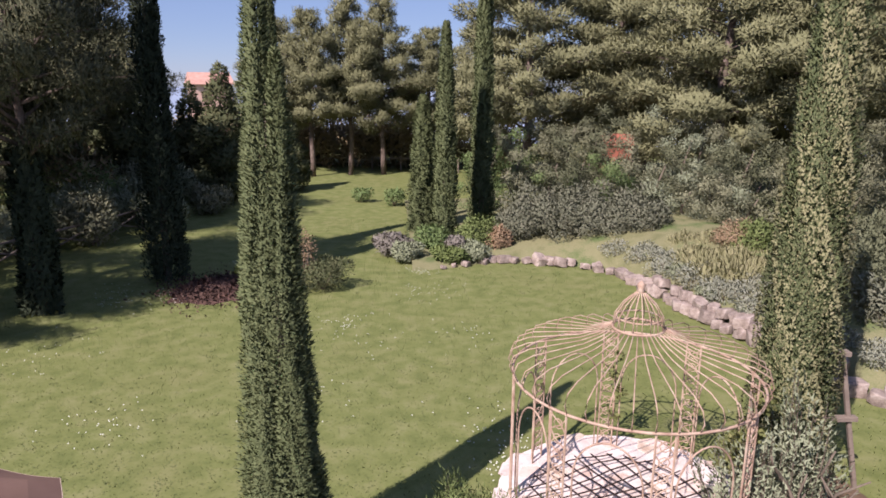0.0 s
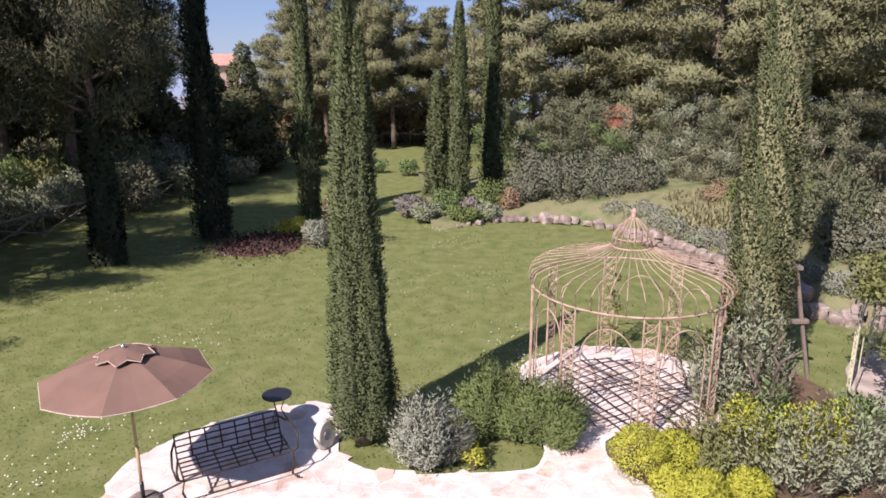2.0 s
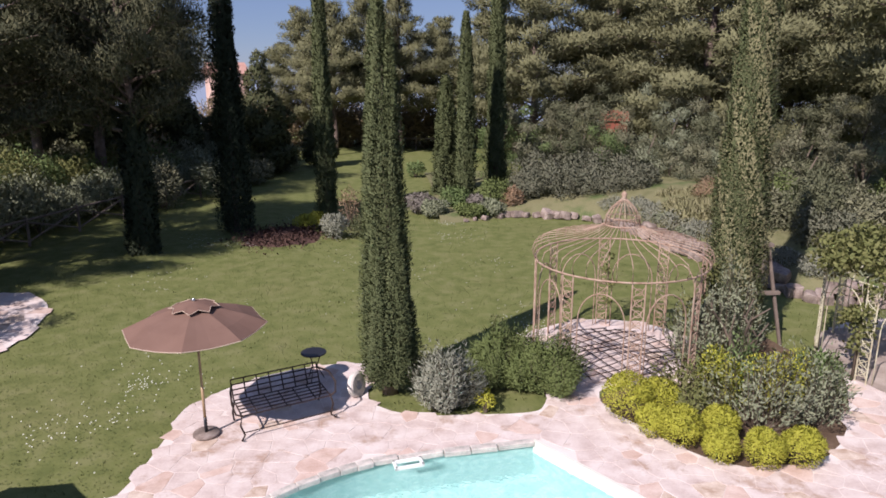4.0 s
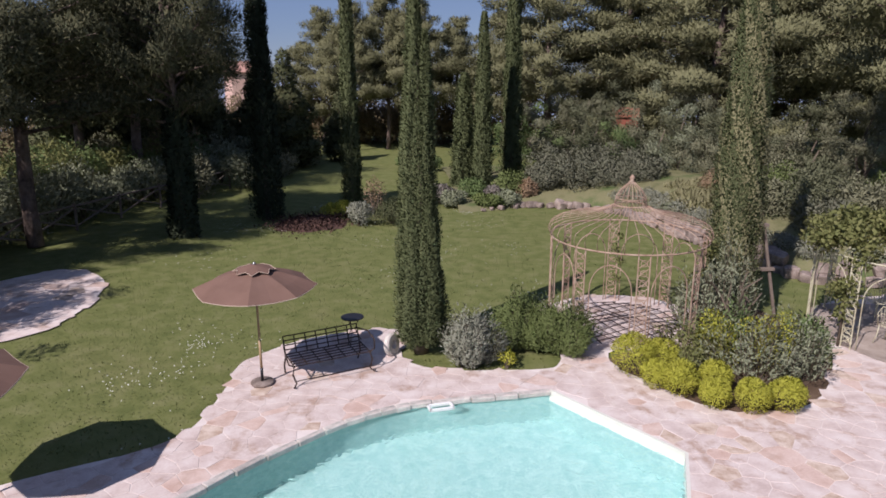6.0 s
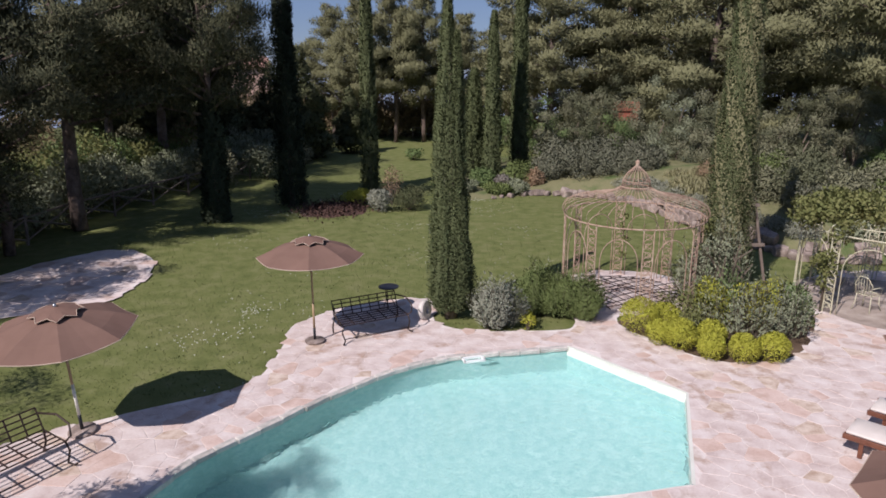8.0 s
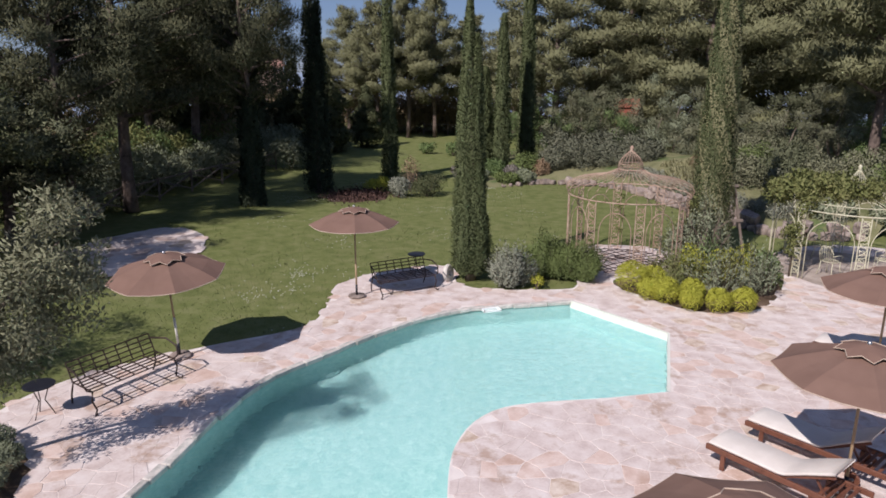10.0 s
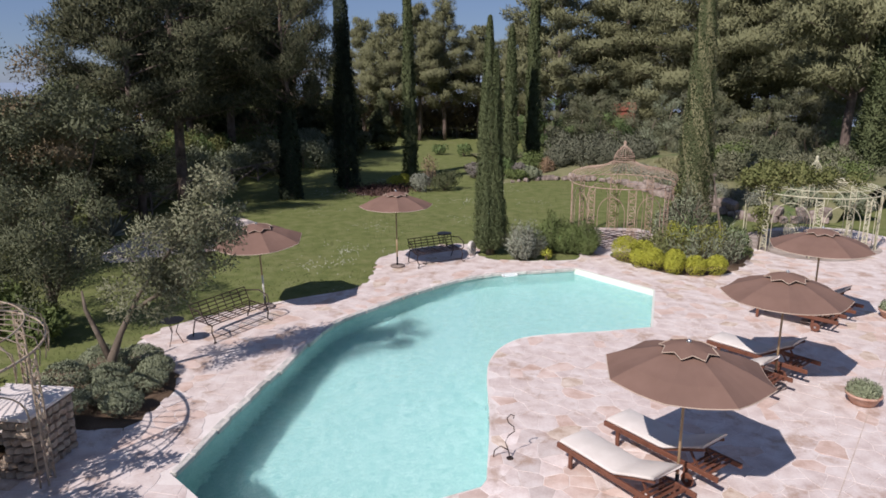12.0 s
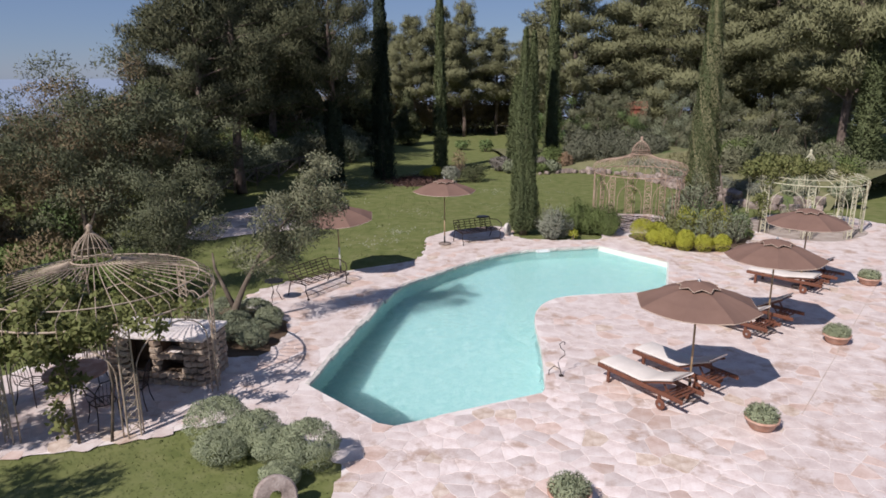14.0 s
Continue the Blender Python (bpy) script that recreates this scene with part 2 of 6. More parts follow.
M_WATER = water_material()


# ---- mesh tools ----
class Geo:
    def __init__(self):
        self.v, self.f = [], []

    def add(self, v, f):
        o = len(self.v)
        self.v += [tuple(p) for p in v]
        self.f += [tuple(i + o for i in q) for q in f]
        return self

    def box(self, c, s, rot=(0, 0, 0)):
        m = pose(*c, *rot)
        v = [m @ Vector((x * s[0] / 2, y * s[1] / 2, z * s[2] / 2)) for x in (-1, 1) for y in (-1, 1) for z in (-1, 1)]
        return self.add(v, [(0, 1, 3, 2), (4, 6, 7, 5), (0, 4, 5, 1), (2, 3, 7, 6), (0, 2, 6, 4), (1, 5, 7, 3)])

    def beam(self, a, b, w, h):
        """A rectangular bar from a to b, w wide and h high."""
        a, b = Vector(a), Vector(b)
        d = (b - a).normalized()
        s = d.cross(Vector((0, 0, 1)))
        s = (s if s.length > 1e-4 else Vector((1, 0, 0))).normalized()
        u = s.cross(d)
        v = [p + s * i * w / 2 + u * j * h / 2 for p in (a, b) for i, j in ((-1, -1), (1, -1), (1, 1), (-1, 1))]
        return self.add(v, [(3, 2, 1, 0), (4, 5, 6, 7), (0, 1, 5, 4), (1, 2, 6, 5), (2, 3, 7, 6), (3, 0, 4, 7)])

    def tube(self, pts, r, n=6, closed=False):
        pts = [Vector(p) for p in pts]
        rs = r if isinstance(r, (list, tuple)) else [r] * len(pts)
        o, k = len(self.v), len(pts)
        up = Vector((0.13, 0.21, 0.97))
        for i, p in enumerate(pts):
            a = pts[(i - 1) % k] if closed or i else pts[0]
            b = pts[(i + 1) % k] if closed or i < k - 1 else pts[-1]
            d = (b - a).normalized()
            s = d.cross(up)
            s = (s if s.length > 0.05 else d.cross(Vector((1, 0, 0)))).normalized()
            t = s.cross(d)
            for j in range(n):
                q = 2 * math.pi * j / n
                self.v.append(tuple(p + (s * math.cos(q) + t * math.sin(q)) * rs[i]))
        for i in range(k if closed else k - 1):
            for j in range(n):
                i2 = (i + 1) % k
                self.f.append((o + i * n + j, o + i * n + (j + 1) % n, o + i2 * n + (j + 1) % n, o + i2 * n + j))
        if not closed:
            self.f.append(tuple(o + j for j in reversed(range(n))))
            self.f.append(tuple(o + (k - 1) * n + j for j in range(n)))
        return self

    def lathe(self, prof, n=24, c=(0, 0, 0)):
        o, k = len(self.v), len(prof)
        for r, z in prof:
            for j in range(n):
                q = 2 * math.pi * j / n
                self.v.append((c[0] + r * math.cos(q), c[1] + r * math.sin(q), c[2] + z))
        for i in range(k - 1):
            for j in range(n):
                self.f.append((o + i * n + j, o + i * n + (j + 1) % n, o + (i + 1) * n + (j + 1) % n, o + (i + 1) * n + j))
        self.f.append(tuple(o + j for j in reversed(range(n))))
        self.f.append(tuple(o + (k - 1) * n + j for j in range(n)))
        return self

    def mesh(self, name, mat, bevel=0.0, smooth=False):
        me = bpy.data.meshes.new(name)
        me.from_pydata(self.v, [], self.f)
        if bevel:
            bm = bmesh.new()
            bm.from_mesh(me)
            bmesh.ops.bevel(bm, geom=list(bm.edges), offset=bevel, segments=1, affect='EDGES', clamp_overlap=True)
            bm.to_mesh(me)
            bm.free()
        me.materials.append(mat)
        if smooth:
            me.polygons.foreach_set("use_smooth", [True] * len(me.polygons))
        me.update()
        return me


def part(name, data, parent, label=""):
    ob = new(name, data)
    ob.parent = parent
    return tagged(ob, label)


def thing(name, x, y, z, rz, label, category, group="", kind=""):
    ob = new(name)
    ob.empty_display_size = 0.2
    ob.matrix_world = pose(x, y, z, 0, 0, rz)
    return tagged(ob, label, category, group, kind)


def structure(name, data, label, category):
    return tagged(new(name, data), label, category, "", "structure")


rng = np.random.default_rng(7)


def unit(a):
    return a / np.maximum(np.linalg.norm(a, axis=1, keepdims=True), 1e-9)


def leaves(name, P, D, length, width, mat, spread=0.6, quad=True, soft=0.7):
    """One mesh of small leaves at P that point along D, with random turn about it; soft rounds their shading towards D."""
    n = len(P)
    out = unit(D)
    D = unit(D + rng.normal(0, spread, (n, 3)))
    S = unit(np.cross(D, out + rng.normal(0, 0.3, (n, 3))))
    Ln = (np.ones(n) * length * rng.uniform(0.65, 1.35, n))[:, None]
    W = (np.ones(n) * width * rng.uniform(0.7, 1.3, n))[:, None]
    if quad:
        k = 4
        V = np.stack([P, P + D * Ln * 0.5 + S * W * 0.5, P + D * Ln, P + D * Ln * 0.45 - S * W * 0.5], 1)
    else:
        k = 3
        V = np.stack([P - S * W * 0.5, P + S * W * 0.5, P + D * Ln], 1)
    face = unit(np.cross(V[:, 1] - V[:, 0], V[:, 2] - V[:, 0]))
    back = np.sum(face * out, 1) < 0
    V[back] = V[back][:, ::-1]
    face[back] *= -1
    bulge = np.repeat(unit(face * (1 - soft) + out * soft), k, 0)
    me = bpy.data.meshes.new(name)
    me.vertices.add(n * k)
    me.vertices.foreach_set("co", V.reshape(-1).astype(np.float32))
    me.loops.add(n * k)
    me.loops.foreach_set("vertex_index", np.arange(n * k, dtype=np.int32))
    me.polygons.add(n)
    me.polygons.foreach_set("loop_start", np.arange(0, n * k, k, dtype=np.int32))
    me.polygons.foreach_set("loop_total", np.full(n, k, dtype=np.int32))
    me.materials.append(mat)
    me.update()
    me.attributes.new("custom_normal", 'FLOAT_VECTOR', 'POINT').data.foreach_set("vector", bulge.reshape(-1).astype(np.float32))
    return me


def ball(n, flat_under=0.0):
    """Random directions over the sphere, fewer from below."""
    d = unit(rng.normal(0, 1, (int(n * 1.7) + 8, 3)))
    keep = (d[:, 2] > -0.25) | (rng.random(len(d)) > flat_under)
    return d[keep][:n]


def blobs(lobes, n, shell=0.25):
    """Points and outward directions over a set of ellipsoid lobes (x, y, z, rx, ry, rz)."""
    lobes = np.array(lobes, float)
    area = lobes[:, 3] * lobes[:, 4] + lobes[:, 4] * lobes[:, 5] + lobes[:, 3] * lobes[:, 5]
    P, D = [], []
    for b, a in zip(lobes, area / area.sum()):
        d = ball(max(4, int(n * a)), 0.5)
        q = 1 - shell * rng.random((len(d), 1)) ** 1.5
        P.append(b[:3] + d * b[3:] * q)
        D.append(unit(d / b[3:]))
    return np.concatenate(P), np.concatenate(D)


# ---- plan of ground, pool and paving ----
POOL = [(-6.01, -8.17), (-8.0, -6.35), (-7.68, -4.1), (-7.2, -1.6), (-6.72, 0.5), (-6.0, 1.6), (-5.1, 2.8), (-3.9, 4.15),
        (-2.95, 4.9), (-2.0, 5.3), (0.38, 5.82), (2.38, 3.5), (1.5, 0.4), (0.3, 0.1), (-0.9, -0.1), (-1.75, -0.35), (-2.3, -0.9),
        (-2.62, -1.7), (-2.72, -2.6), (-2.72, -4.4), (-2.85, -6.6)]
PAVED = [(-2.85, 8.9), (-3.6, 9.1), (-4.7, 8.7), (-5.6, 8.0), (-6.15, 7.0), (-6.2, 5.6), (-6.2, 4.6), (-6.45, 3.5), (-7.2, 3.1), (-8.3, 2.45),
         (-9.6, 1.5), (-10.6, 0.55), (-11.1, -0.5), (-11.0, -1.4), (-10.0, -2.0), (-9.25, -2.8), (-9.2, -4.2), (-9.6, -5.1), (-12.6, -4.6),
         (-14.6, -5.6), (-14.6, -8.6), (-12.5, -9.4), (-10.4, -8.7), (-9.2, -8.1), (-7.2, -8.8), (-6.5, -10.2), (-6.6, -15), (14, -15), (14, 7.5), (12.5, 11.6),
         (9.8, 12.0), (8.3, 11.0), (7.6, 9.3), (6.9, 7.6), (5.75, 5.75), (4.5, 4.95), (3.3, 5.2), (2.45, 6.3), (1.9, 7.1), (2.2, 8.0), (4.3, 8.3), (5.0, 9.7), (4.3, 11.4), (2.7, 12.0),
         (1.2, 11.3), (0.6, 9.9), (1.05, 8.4), (0.75, 7.2), (0.4, 6.85), (-0.8, 6.75), (-1.9, 6.75), (-2.75, 7.4)]
TERRACE = [(-13.7, 7.6), (-12.2, 8.3), (-11.7, 9.6), (-11.9, 11.6), (-12.6, 13.2), (-14.0, 14.2), (-15.3, 13.4), (-16.4, 11.0), (-16.4, 7.4), (-15.2, 6.4)]


def inside(p, poly):
    x, y = p[0], p[1]
    c, j = False, len(poly) - 1
    for i in range(len(poly)):
        (a, b), (d, e) = poly[i], poly[j]
        if (b > y) != (e > y) and x < (d - a) * (y - b) / (e - b) + a:
            c = not c
        j = i
    return c


def smooth_poly(poly, n, corners=()):
    """A closed outline rounded through its points; the indices in corners stay sharp."""
    k, out = len(poly), []
    for i in range(k):
        p0, p1, p2, p3 = (Vector((*poly[(i + j) % k], 0)) for j in (-1, 0, 1, 2))
        if i in corners:
            p0 = p1
        if (i + 1) % k in corners:
            p3 = p2
        for s in range(n):
            t = s / n
            q = 0.5 * ((2 * p1) + (p2 - p0) * t + (2 * p0 - 5 * p1 + 4 * p2 - p3) * t * t + (3 * p1 - p0 - 3 * p2 + p3) * t ** 3)
            out.append((q.x, q.y))
    return out


POOL_LINE = smooth_poly(POOL, 3, (0, 1, 10, 11, 12, 20))
PAVED_LINE = smooth_poly(PAVED, 3, (26, 27, 28))
TERRACE_LINE = smooth_poly(TERRACE, 3)


def sheet(outers, holes, zf, step=0.0, keep=None):
    """Triangles over outlines less holes."""
    from mathutils.geometry import delaunay_2d_cdt
    pts, edges = [], []
    for line in outers + holes:
        o = len(pts)
        pts += [Vector(p) for p in line]
        edges += [(o + i, o + (i + 1) % len(line)) for i in range(len(line))]
    if keep:
        pts += [Vector(p) for p in keep]
    v, _, f, *_ = delaunay_2d_cdt(pts, edges, [], 0, 1e-4)
    g = Geo()
    good = []
    for t in f:
        c = sum((v[i] for i in t), Vector((0, 0))) / len(t)
        if any(inside(c, o) for o in outers) and not any(inside(c, h) for h in holes):
            good.append(tuple(t))
    g.add([(p.x, p.y, zf(p.x, p.y)) for p in v], good)
    return g


def ground_z(x, y):
    r = math.hypot(x, y - 15)
    t = min(1.0, max(0.0, (r - 62) / 120))
    far = -24 * t * t * (3 - 2 * t)
    near = 0.03 * noise.noise(Vector((x * 0.12, y * 0.12, 0))) if r < 62 else 0
    d = min(1.0, max(0.0, (y - 11) / 8)) if x > -11 else 1.0
    return far + near * d - 0.03


def circle_line(r, n, cx=0, cy=15):
    return [(cx + r * math.cos(2 * math.pi * i / n), cy + r * math.sin(2 * math.pi * i / n)) for i in range(n)]


extra = [(x + (0.7 if j % 2 else 0), y) for x in range(-44, 46, 2) for j, y in enumerate(range(-24, 70, 2))
         if not inside((x, y), POOL_LINE)]
for r in (75, 90, 105, 120, 140, 160, 185):
    extra += circle_line(r, 48)
g = sheet([circle_line(215, 64)], [POOL_LINE], ground_z, keep=extra)
structure("ground", g.mesh("ground", M_LAWN, smooth=True), "mown green garden lawn on level ground", "lawn")
g = Geo().lathe([(170, -0.3), (4400, 0)], 96, (0, 15, -24.2))
g.f = g.f[:96]
structure("water", g.mesh("sea", M_SEA), "hazy blue sea beyond the hill", "sea")

# ---- pool ----
n = len(POOL_LINE)
g = Geo()
g.add([(*p, 0.0) for p in POOL_LINE] + [(*p, -1.25) for p in POOL_LINE], [(i, n + i, n + (i + 1) % n, (i + 1) % n) for i in range(n)])
floor_g = sheet([POOL_LINE], [], lambda x, y: -1.25 - 0.25 * max(0.0, min(1.0, (1.0 - y) / 8)))
for i in range(n):
    g.v[n + i] = (*POOL_LINE[i], -1.25 - 0.25 * max(0.0, min(1.0, (1.0 - POOL_LINE[i][1]) / 8)))
g.add(floor_g.v, floor_g.f)
pool = structure("swimming_pool", g.mesh("pool_basin", M_POOL), "turquoise plastered free-form swimming pool", "pool")
surf = sheet([POOL_LINE], [], lambda x, y: -0.10, keep=[(x * 0.4, y * 0.4) for x in range(-20, 7) for y in range(-21, 15) if inside((x * 0.4, y * 0.4), POOL_LINE)])
wob = structure("water", surf.mesh("pool_water", M_WATER, smooth=True), "clear rippled turquoise pool water", "water")
wob.visible_shadow = False


def lip(a, b, w, z0, z1, mat, name, label):
    """A band along the pool's rim from outline index a to b."""
    idx = [i % n for i in range(a, b + 1)]
    gg = Geo()
    for i in idx:
        p = Vector(POOL_LINE[i])
        d = (Vector(POOL_LINE[(i + 1) % n]) - Vector(POOL_LINE[(i - 1) % n])).normalized()
        nrm = Vector((-d.y, d.x))
        if inside(p + nrm * 0.05, POOL_LINE):
            nrm = -nrm
        q = p - nrm * 0.025
        o = p + nrm * w
        gg.v += [(q.x, q.y, z0), (q.x, q.y, z1), (o.x, o.y, z1), (o.x, o.y, z0)]
    for k in range(len(idx) - 1):
        for j in range(4):
            gg.f.append((4 * k + j, 4 * k + (j + 1) % 4, 4 * k + 4 + (j + 1) % 4, 4 * k + 4 + j))
    return part(name, gg.mesh(name, mat), pool, label)


lip(30, 36, 0.035, -0.35, 0.012, M_LIP, "rim_band", "smooth cream rim band")
lip(36, 62, 0.02, -0.35, 0.004, M_MORTAR, "rim_band", "pale mortar rim band")
g = Geo()
for dx, dy, sx, sy in ((0, 0.10, 0.5, 0.05), (0, -0.10, 0.5, 0.05), (-0.225, 0, 0.05, 0.25), (0.225, 0, 0.05, 0.25)):
    g.box((dx, dy, 0), (sx, sy, 0.06))
sk = tagged(new("pool_skimmer", g.mesh("pool_skimmer", M_WHITE, 0.008)), "white plastic skimmer frame at the pool edge", "pool skimmer")
sk.matrix_world = pose(-1.80, 5.08, -0.02, 0, 0, 18)
hr = thing("pool_handrail", -2.45, -5.8, 0, 0, "dark bent metal ladder handrail beside the pool", "handrail")
part("rail", Geo().tube([(0, 0, 0.01), (-.03, .01, .16), (-.08, .02, .30), (-.03, .05, .40), (.07, .07, .47), (.06, .06, .56), (-.03, .03, .65), (-.06, .02, .74), (.0, .03, .80), (.06, .05, .77), (.05, .05, .72)],
                         0.009, 8).mesh("rail", M_IRON, smooth=True), hr)
part("brace", Geo().tube([(-.03, .01, .16), (-.16, .03, .22), (-.26, .05, .12), (-.30, .05, -.25)], 0.010, 8).mesh("brace", M_IRON, smooth=True), hr)
part("foot_plate", Geo().lathe([(.06, 0.006), (.06, .018), (.03, .024)], 16).mesh("foot_plate", M_IRON), hr)

# ---- paving ----
bed = sheet([PAVED_LINE], [POOL_LINE], lambda x, y: 0.0)
pavement = structure("pavement", bed.mesh("pavement", M_MORTAR), "pale pink crazy-paved stone terrace round the pool", "paving")
bed2 = sheet([TERRACE_LINE], [], lambda x, y: 0.0)
terrace = structure("pavement", bed2.mesh("terrace", M_MORTAR), "pale crazy-paved stone terrace in dappled shade", "paving")


def nearest_on(p, line):
    best, bd = None, 1e9
    for i in range(len(line)):
        a, b = Vector(line[i]), Vector(line[(i + 1) % len(line)])
        t = max(0, min(1, (p - a).dot(b - a) / max(1e-9, (b - a).length_squared)))
        q = a + (b - a) * t
        d = (q - p).length
        if d < bd:
            best, bd = q, d
    return best, bd


def cells(x0, y0, x1, y1, step, jitter, seed):
    """Irregular convex stones: the cells of a shaken grid."""
    r = random.Random(seed)
    nx, ny = int((x1 - x0) / step), int((y1 - y0) / step)
    seeds = {(i, j): Vector((x0 + (i + 0.5 + r.uniform(-jitter, jitter)) * step, y0 + (j + 0.5 + r.uniform(-jitter, jitter)) * step))
             for i in range(-2, nx + 2) for j in range(-2, ny + 2)}
    for k in [k for k in seeds if r.random() < 0.22]:
        del seeds[k]
    for (i, j), s in seeds.items():
        if not (0 <= i < nx and 0 <= j < ny):
            continue
        poly = [s + Vector((a, b)) * step * 1.3 for a, b in ((-1, -1), (1, -1), (1, 1), (-1, 1))]
        for di in range(-3, 4):
            for dj in range(-3, 4):
                o = seeds.get((i + di, j + dj))
                if o is None or o is s:
                    continue
                mid, d = (s + o) / 2, (o - s)
                nxt = []
                for a, b in zip(poly, poly[1:] + poly[:1]):
                    ka, kb = (a - mid).dot(d), (b - mid).dot(d)
                    if ka <= 0:
                        nxt.append(a)
                    if (ka < 0) != (kb < 0):
                        nxt.append(a + (b - a) * (ka / (ka - kb)))
                poly = nxt
                if len(poly) < 3:
                    break
            if len(poly) < 3:
                break
        if len(poly) >= 3:
            yield s, poly


def slab(poly, z0, z1, gap, tilt):
    """A low stone with chamfered top over a convex outline, about its middle."""
    c = sum(poly, Vector((0, 0))) / len(poly)
    k = len(poly)
    v, f = [], []
    for inset, z in ((gap, z0), (gap, z1 - 0.002), (gap + 0.008, z1)):
        for p in poly:
            d = p - c
            q = d * max(0.2, 1 - inset / max(0.05, d.length))
            v.append((q.x, q.y, z + tilt[0] * q.x + tilt[1] * q.y))
    for a in range(2):
        f += [(a * k + i, a * k + (i + 1) % k, a * k + k + (i + 1) % k, a * k + k + i) for i in range(k)]
    f.append(tuple(2 * k + i for i in range(k)))
    return c, v, f


def lay_paving(parent, line, holes, box, step, near, seed):
    r = random.Random(seed)
    rest, restp, restb = Geo(), Geo(), Geo()
    for s, poly in cells(*box, step, 0.42, seed):
        if not inside(s, line) or any(inside(s, h) for h in holes):
            continue
        shape = []
        for p in poly:
            for h in holes:
                if inside(p, h):
                    p = nearest_on(p, h)[0]
            if not inside(p, line):
                q, d = nearest_on(p, line)
                if d > 0.12:
                    p = q + (p - q) * (0.12 / d)
            shape.append(p)
        top = 0.005 + r.uniform(-0.001, 0.002)
        c, v, f = slab(shape, 0.0, top, 0.003 + r.uniform(0, 0.008), (r.uniform(-0.002, 0.002), r.uniform(-0.002, 0.002)))
        pink, brown = r.random() < 0.16, r.random() < 0.035
        if near(c):
            me = bpy.data.meshes.new("stone")
            me.from_pydata(v, [], f)
            me.materials.append(M_STONE_BROWN if brown else M_STONE_PINK if pink else M_STONE)
            ob = part("stone", me, parent)
            ob.location = (c.x, c.y, 0)
        else:
            (restb if brown else restp if pink else rest).add([(x + c.x, y + c.y, z) for x, y, z in v], f)
    for gg, m in ((rest, M_STONE), (restp, M_STONE_PINK), (restb, M_STONE_BROWN)):
        if gg.v:
            tagged(part("paving_stones", gg.mesh("paving_stones", m), parent), kind="stuff")

# ---- things ----
def limb(g, a, b, r0, r1, bend=0.2, k=6, n=7):
    a, b = Vector(a), Vector(b)
    off = Vector((random.uniform(-1, 1), random.uniform(-1, 1), random.uniform(-0.3, 0.6))) * bend * (b - a).length * 0.5
    pts = [a.lerp(b, i / (k - 1)) + off * math.sin(math.pi * i / (k - 1)) for i in range(k)]
    g.tube(pts, [r0 + (r1 - r0) * i / (k - 1) for i in range(k)], n)
    return pts


def pine_meshes(H, R, low, ntuft, mat, seed, length=0.26, width=0.075, lean=0.0):
    """Trunk with limbs, and a crown of needle tufts carried in flattened clumps along the limbs."""
    random.seed(seed)
    g = Geo()
    g.tube([(lean * math.sin(i * 0.5) + 0.1 * math.sin(i + seed), 0.1 * math.cos(i * 1.3 + seed), H * i / 9) for i in range(10)],
           [0.24 * H / 12 * (1 - i / 10.5) + 0.03 for i in range(10)], 10)
    lobes = []
    nb = int(16 + H * 2.2)
    for i in range(nb):
        u = (i + random.random() * 0.8) / nb
        z = low + (H * 0.97 - low) * u
        L = R * (1.0 - 0.85 * max(0, u - 0.25) ** 1.25 / 0.75 ** 1.25) * (0.65 + 0.35 * min(1, u / 0.15)) * random.uniform(0.65, 1.12)
        a = i * 2.4 + random.uniform(-0.5, 0.5)
        tip = (L * math.cos(a), L * math.sin(a), z + L * random.uniform(0.0, 0.3))
        pts = limb(g, (0.05 * math.cos(a), 0.05 * math.sin(a), z - 0.2), tip, 0.07 * (1.15 - u), 0.018, 0.18, 6, 6)
        for q in pts[2:]:
            s = random.uniform(0.55, 1.0) * (0.35 + 0.12 * L)
            lobes.append((q.x + random.uniform(-.3, .3), q.y + random.uniform(-.3, .3), q.z + random.uniform(0.0, .35), s * 1.2, s * 1.2, s * random.uniform(.5, .75)))
            if random.random() < 0.5:
                lobes.append((q.x + random.uniform(-.9, .9), q.y + random.uniform(-.9, .9), q.z + random.uniform(-.1, .45), s * .9, s * .9, s * 0.4))
    P, D = blobs(lobes, ntuft, 0.55)
    P = P + rng.normal(0, 0.11, P.shape)
    D = 0.75 * D + 0.55 * unit(P - np.array([0, 0, 0.55 * H])) + np.array([0, 0, 0.3])
    return g.mesh("pine_trunk", M_BARK, smooth=True), leaves("pine_crown", P, D, length, width, mat, 0.9, False, 0.82)


def tree(name, x, y, meshes, rz, s, label, category, group="", z=0.0):
    t = thing(name, x, y, z, rz, label, category, group)
    t.scale = s if isinstance(s, tuple) else (s, s, s)
    part("trunk", meshes[0], t)
    part("crown", meshes[1], t)
    return t


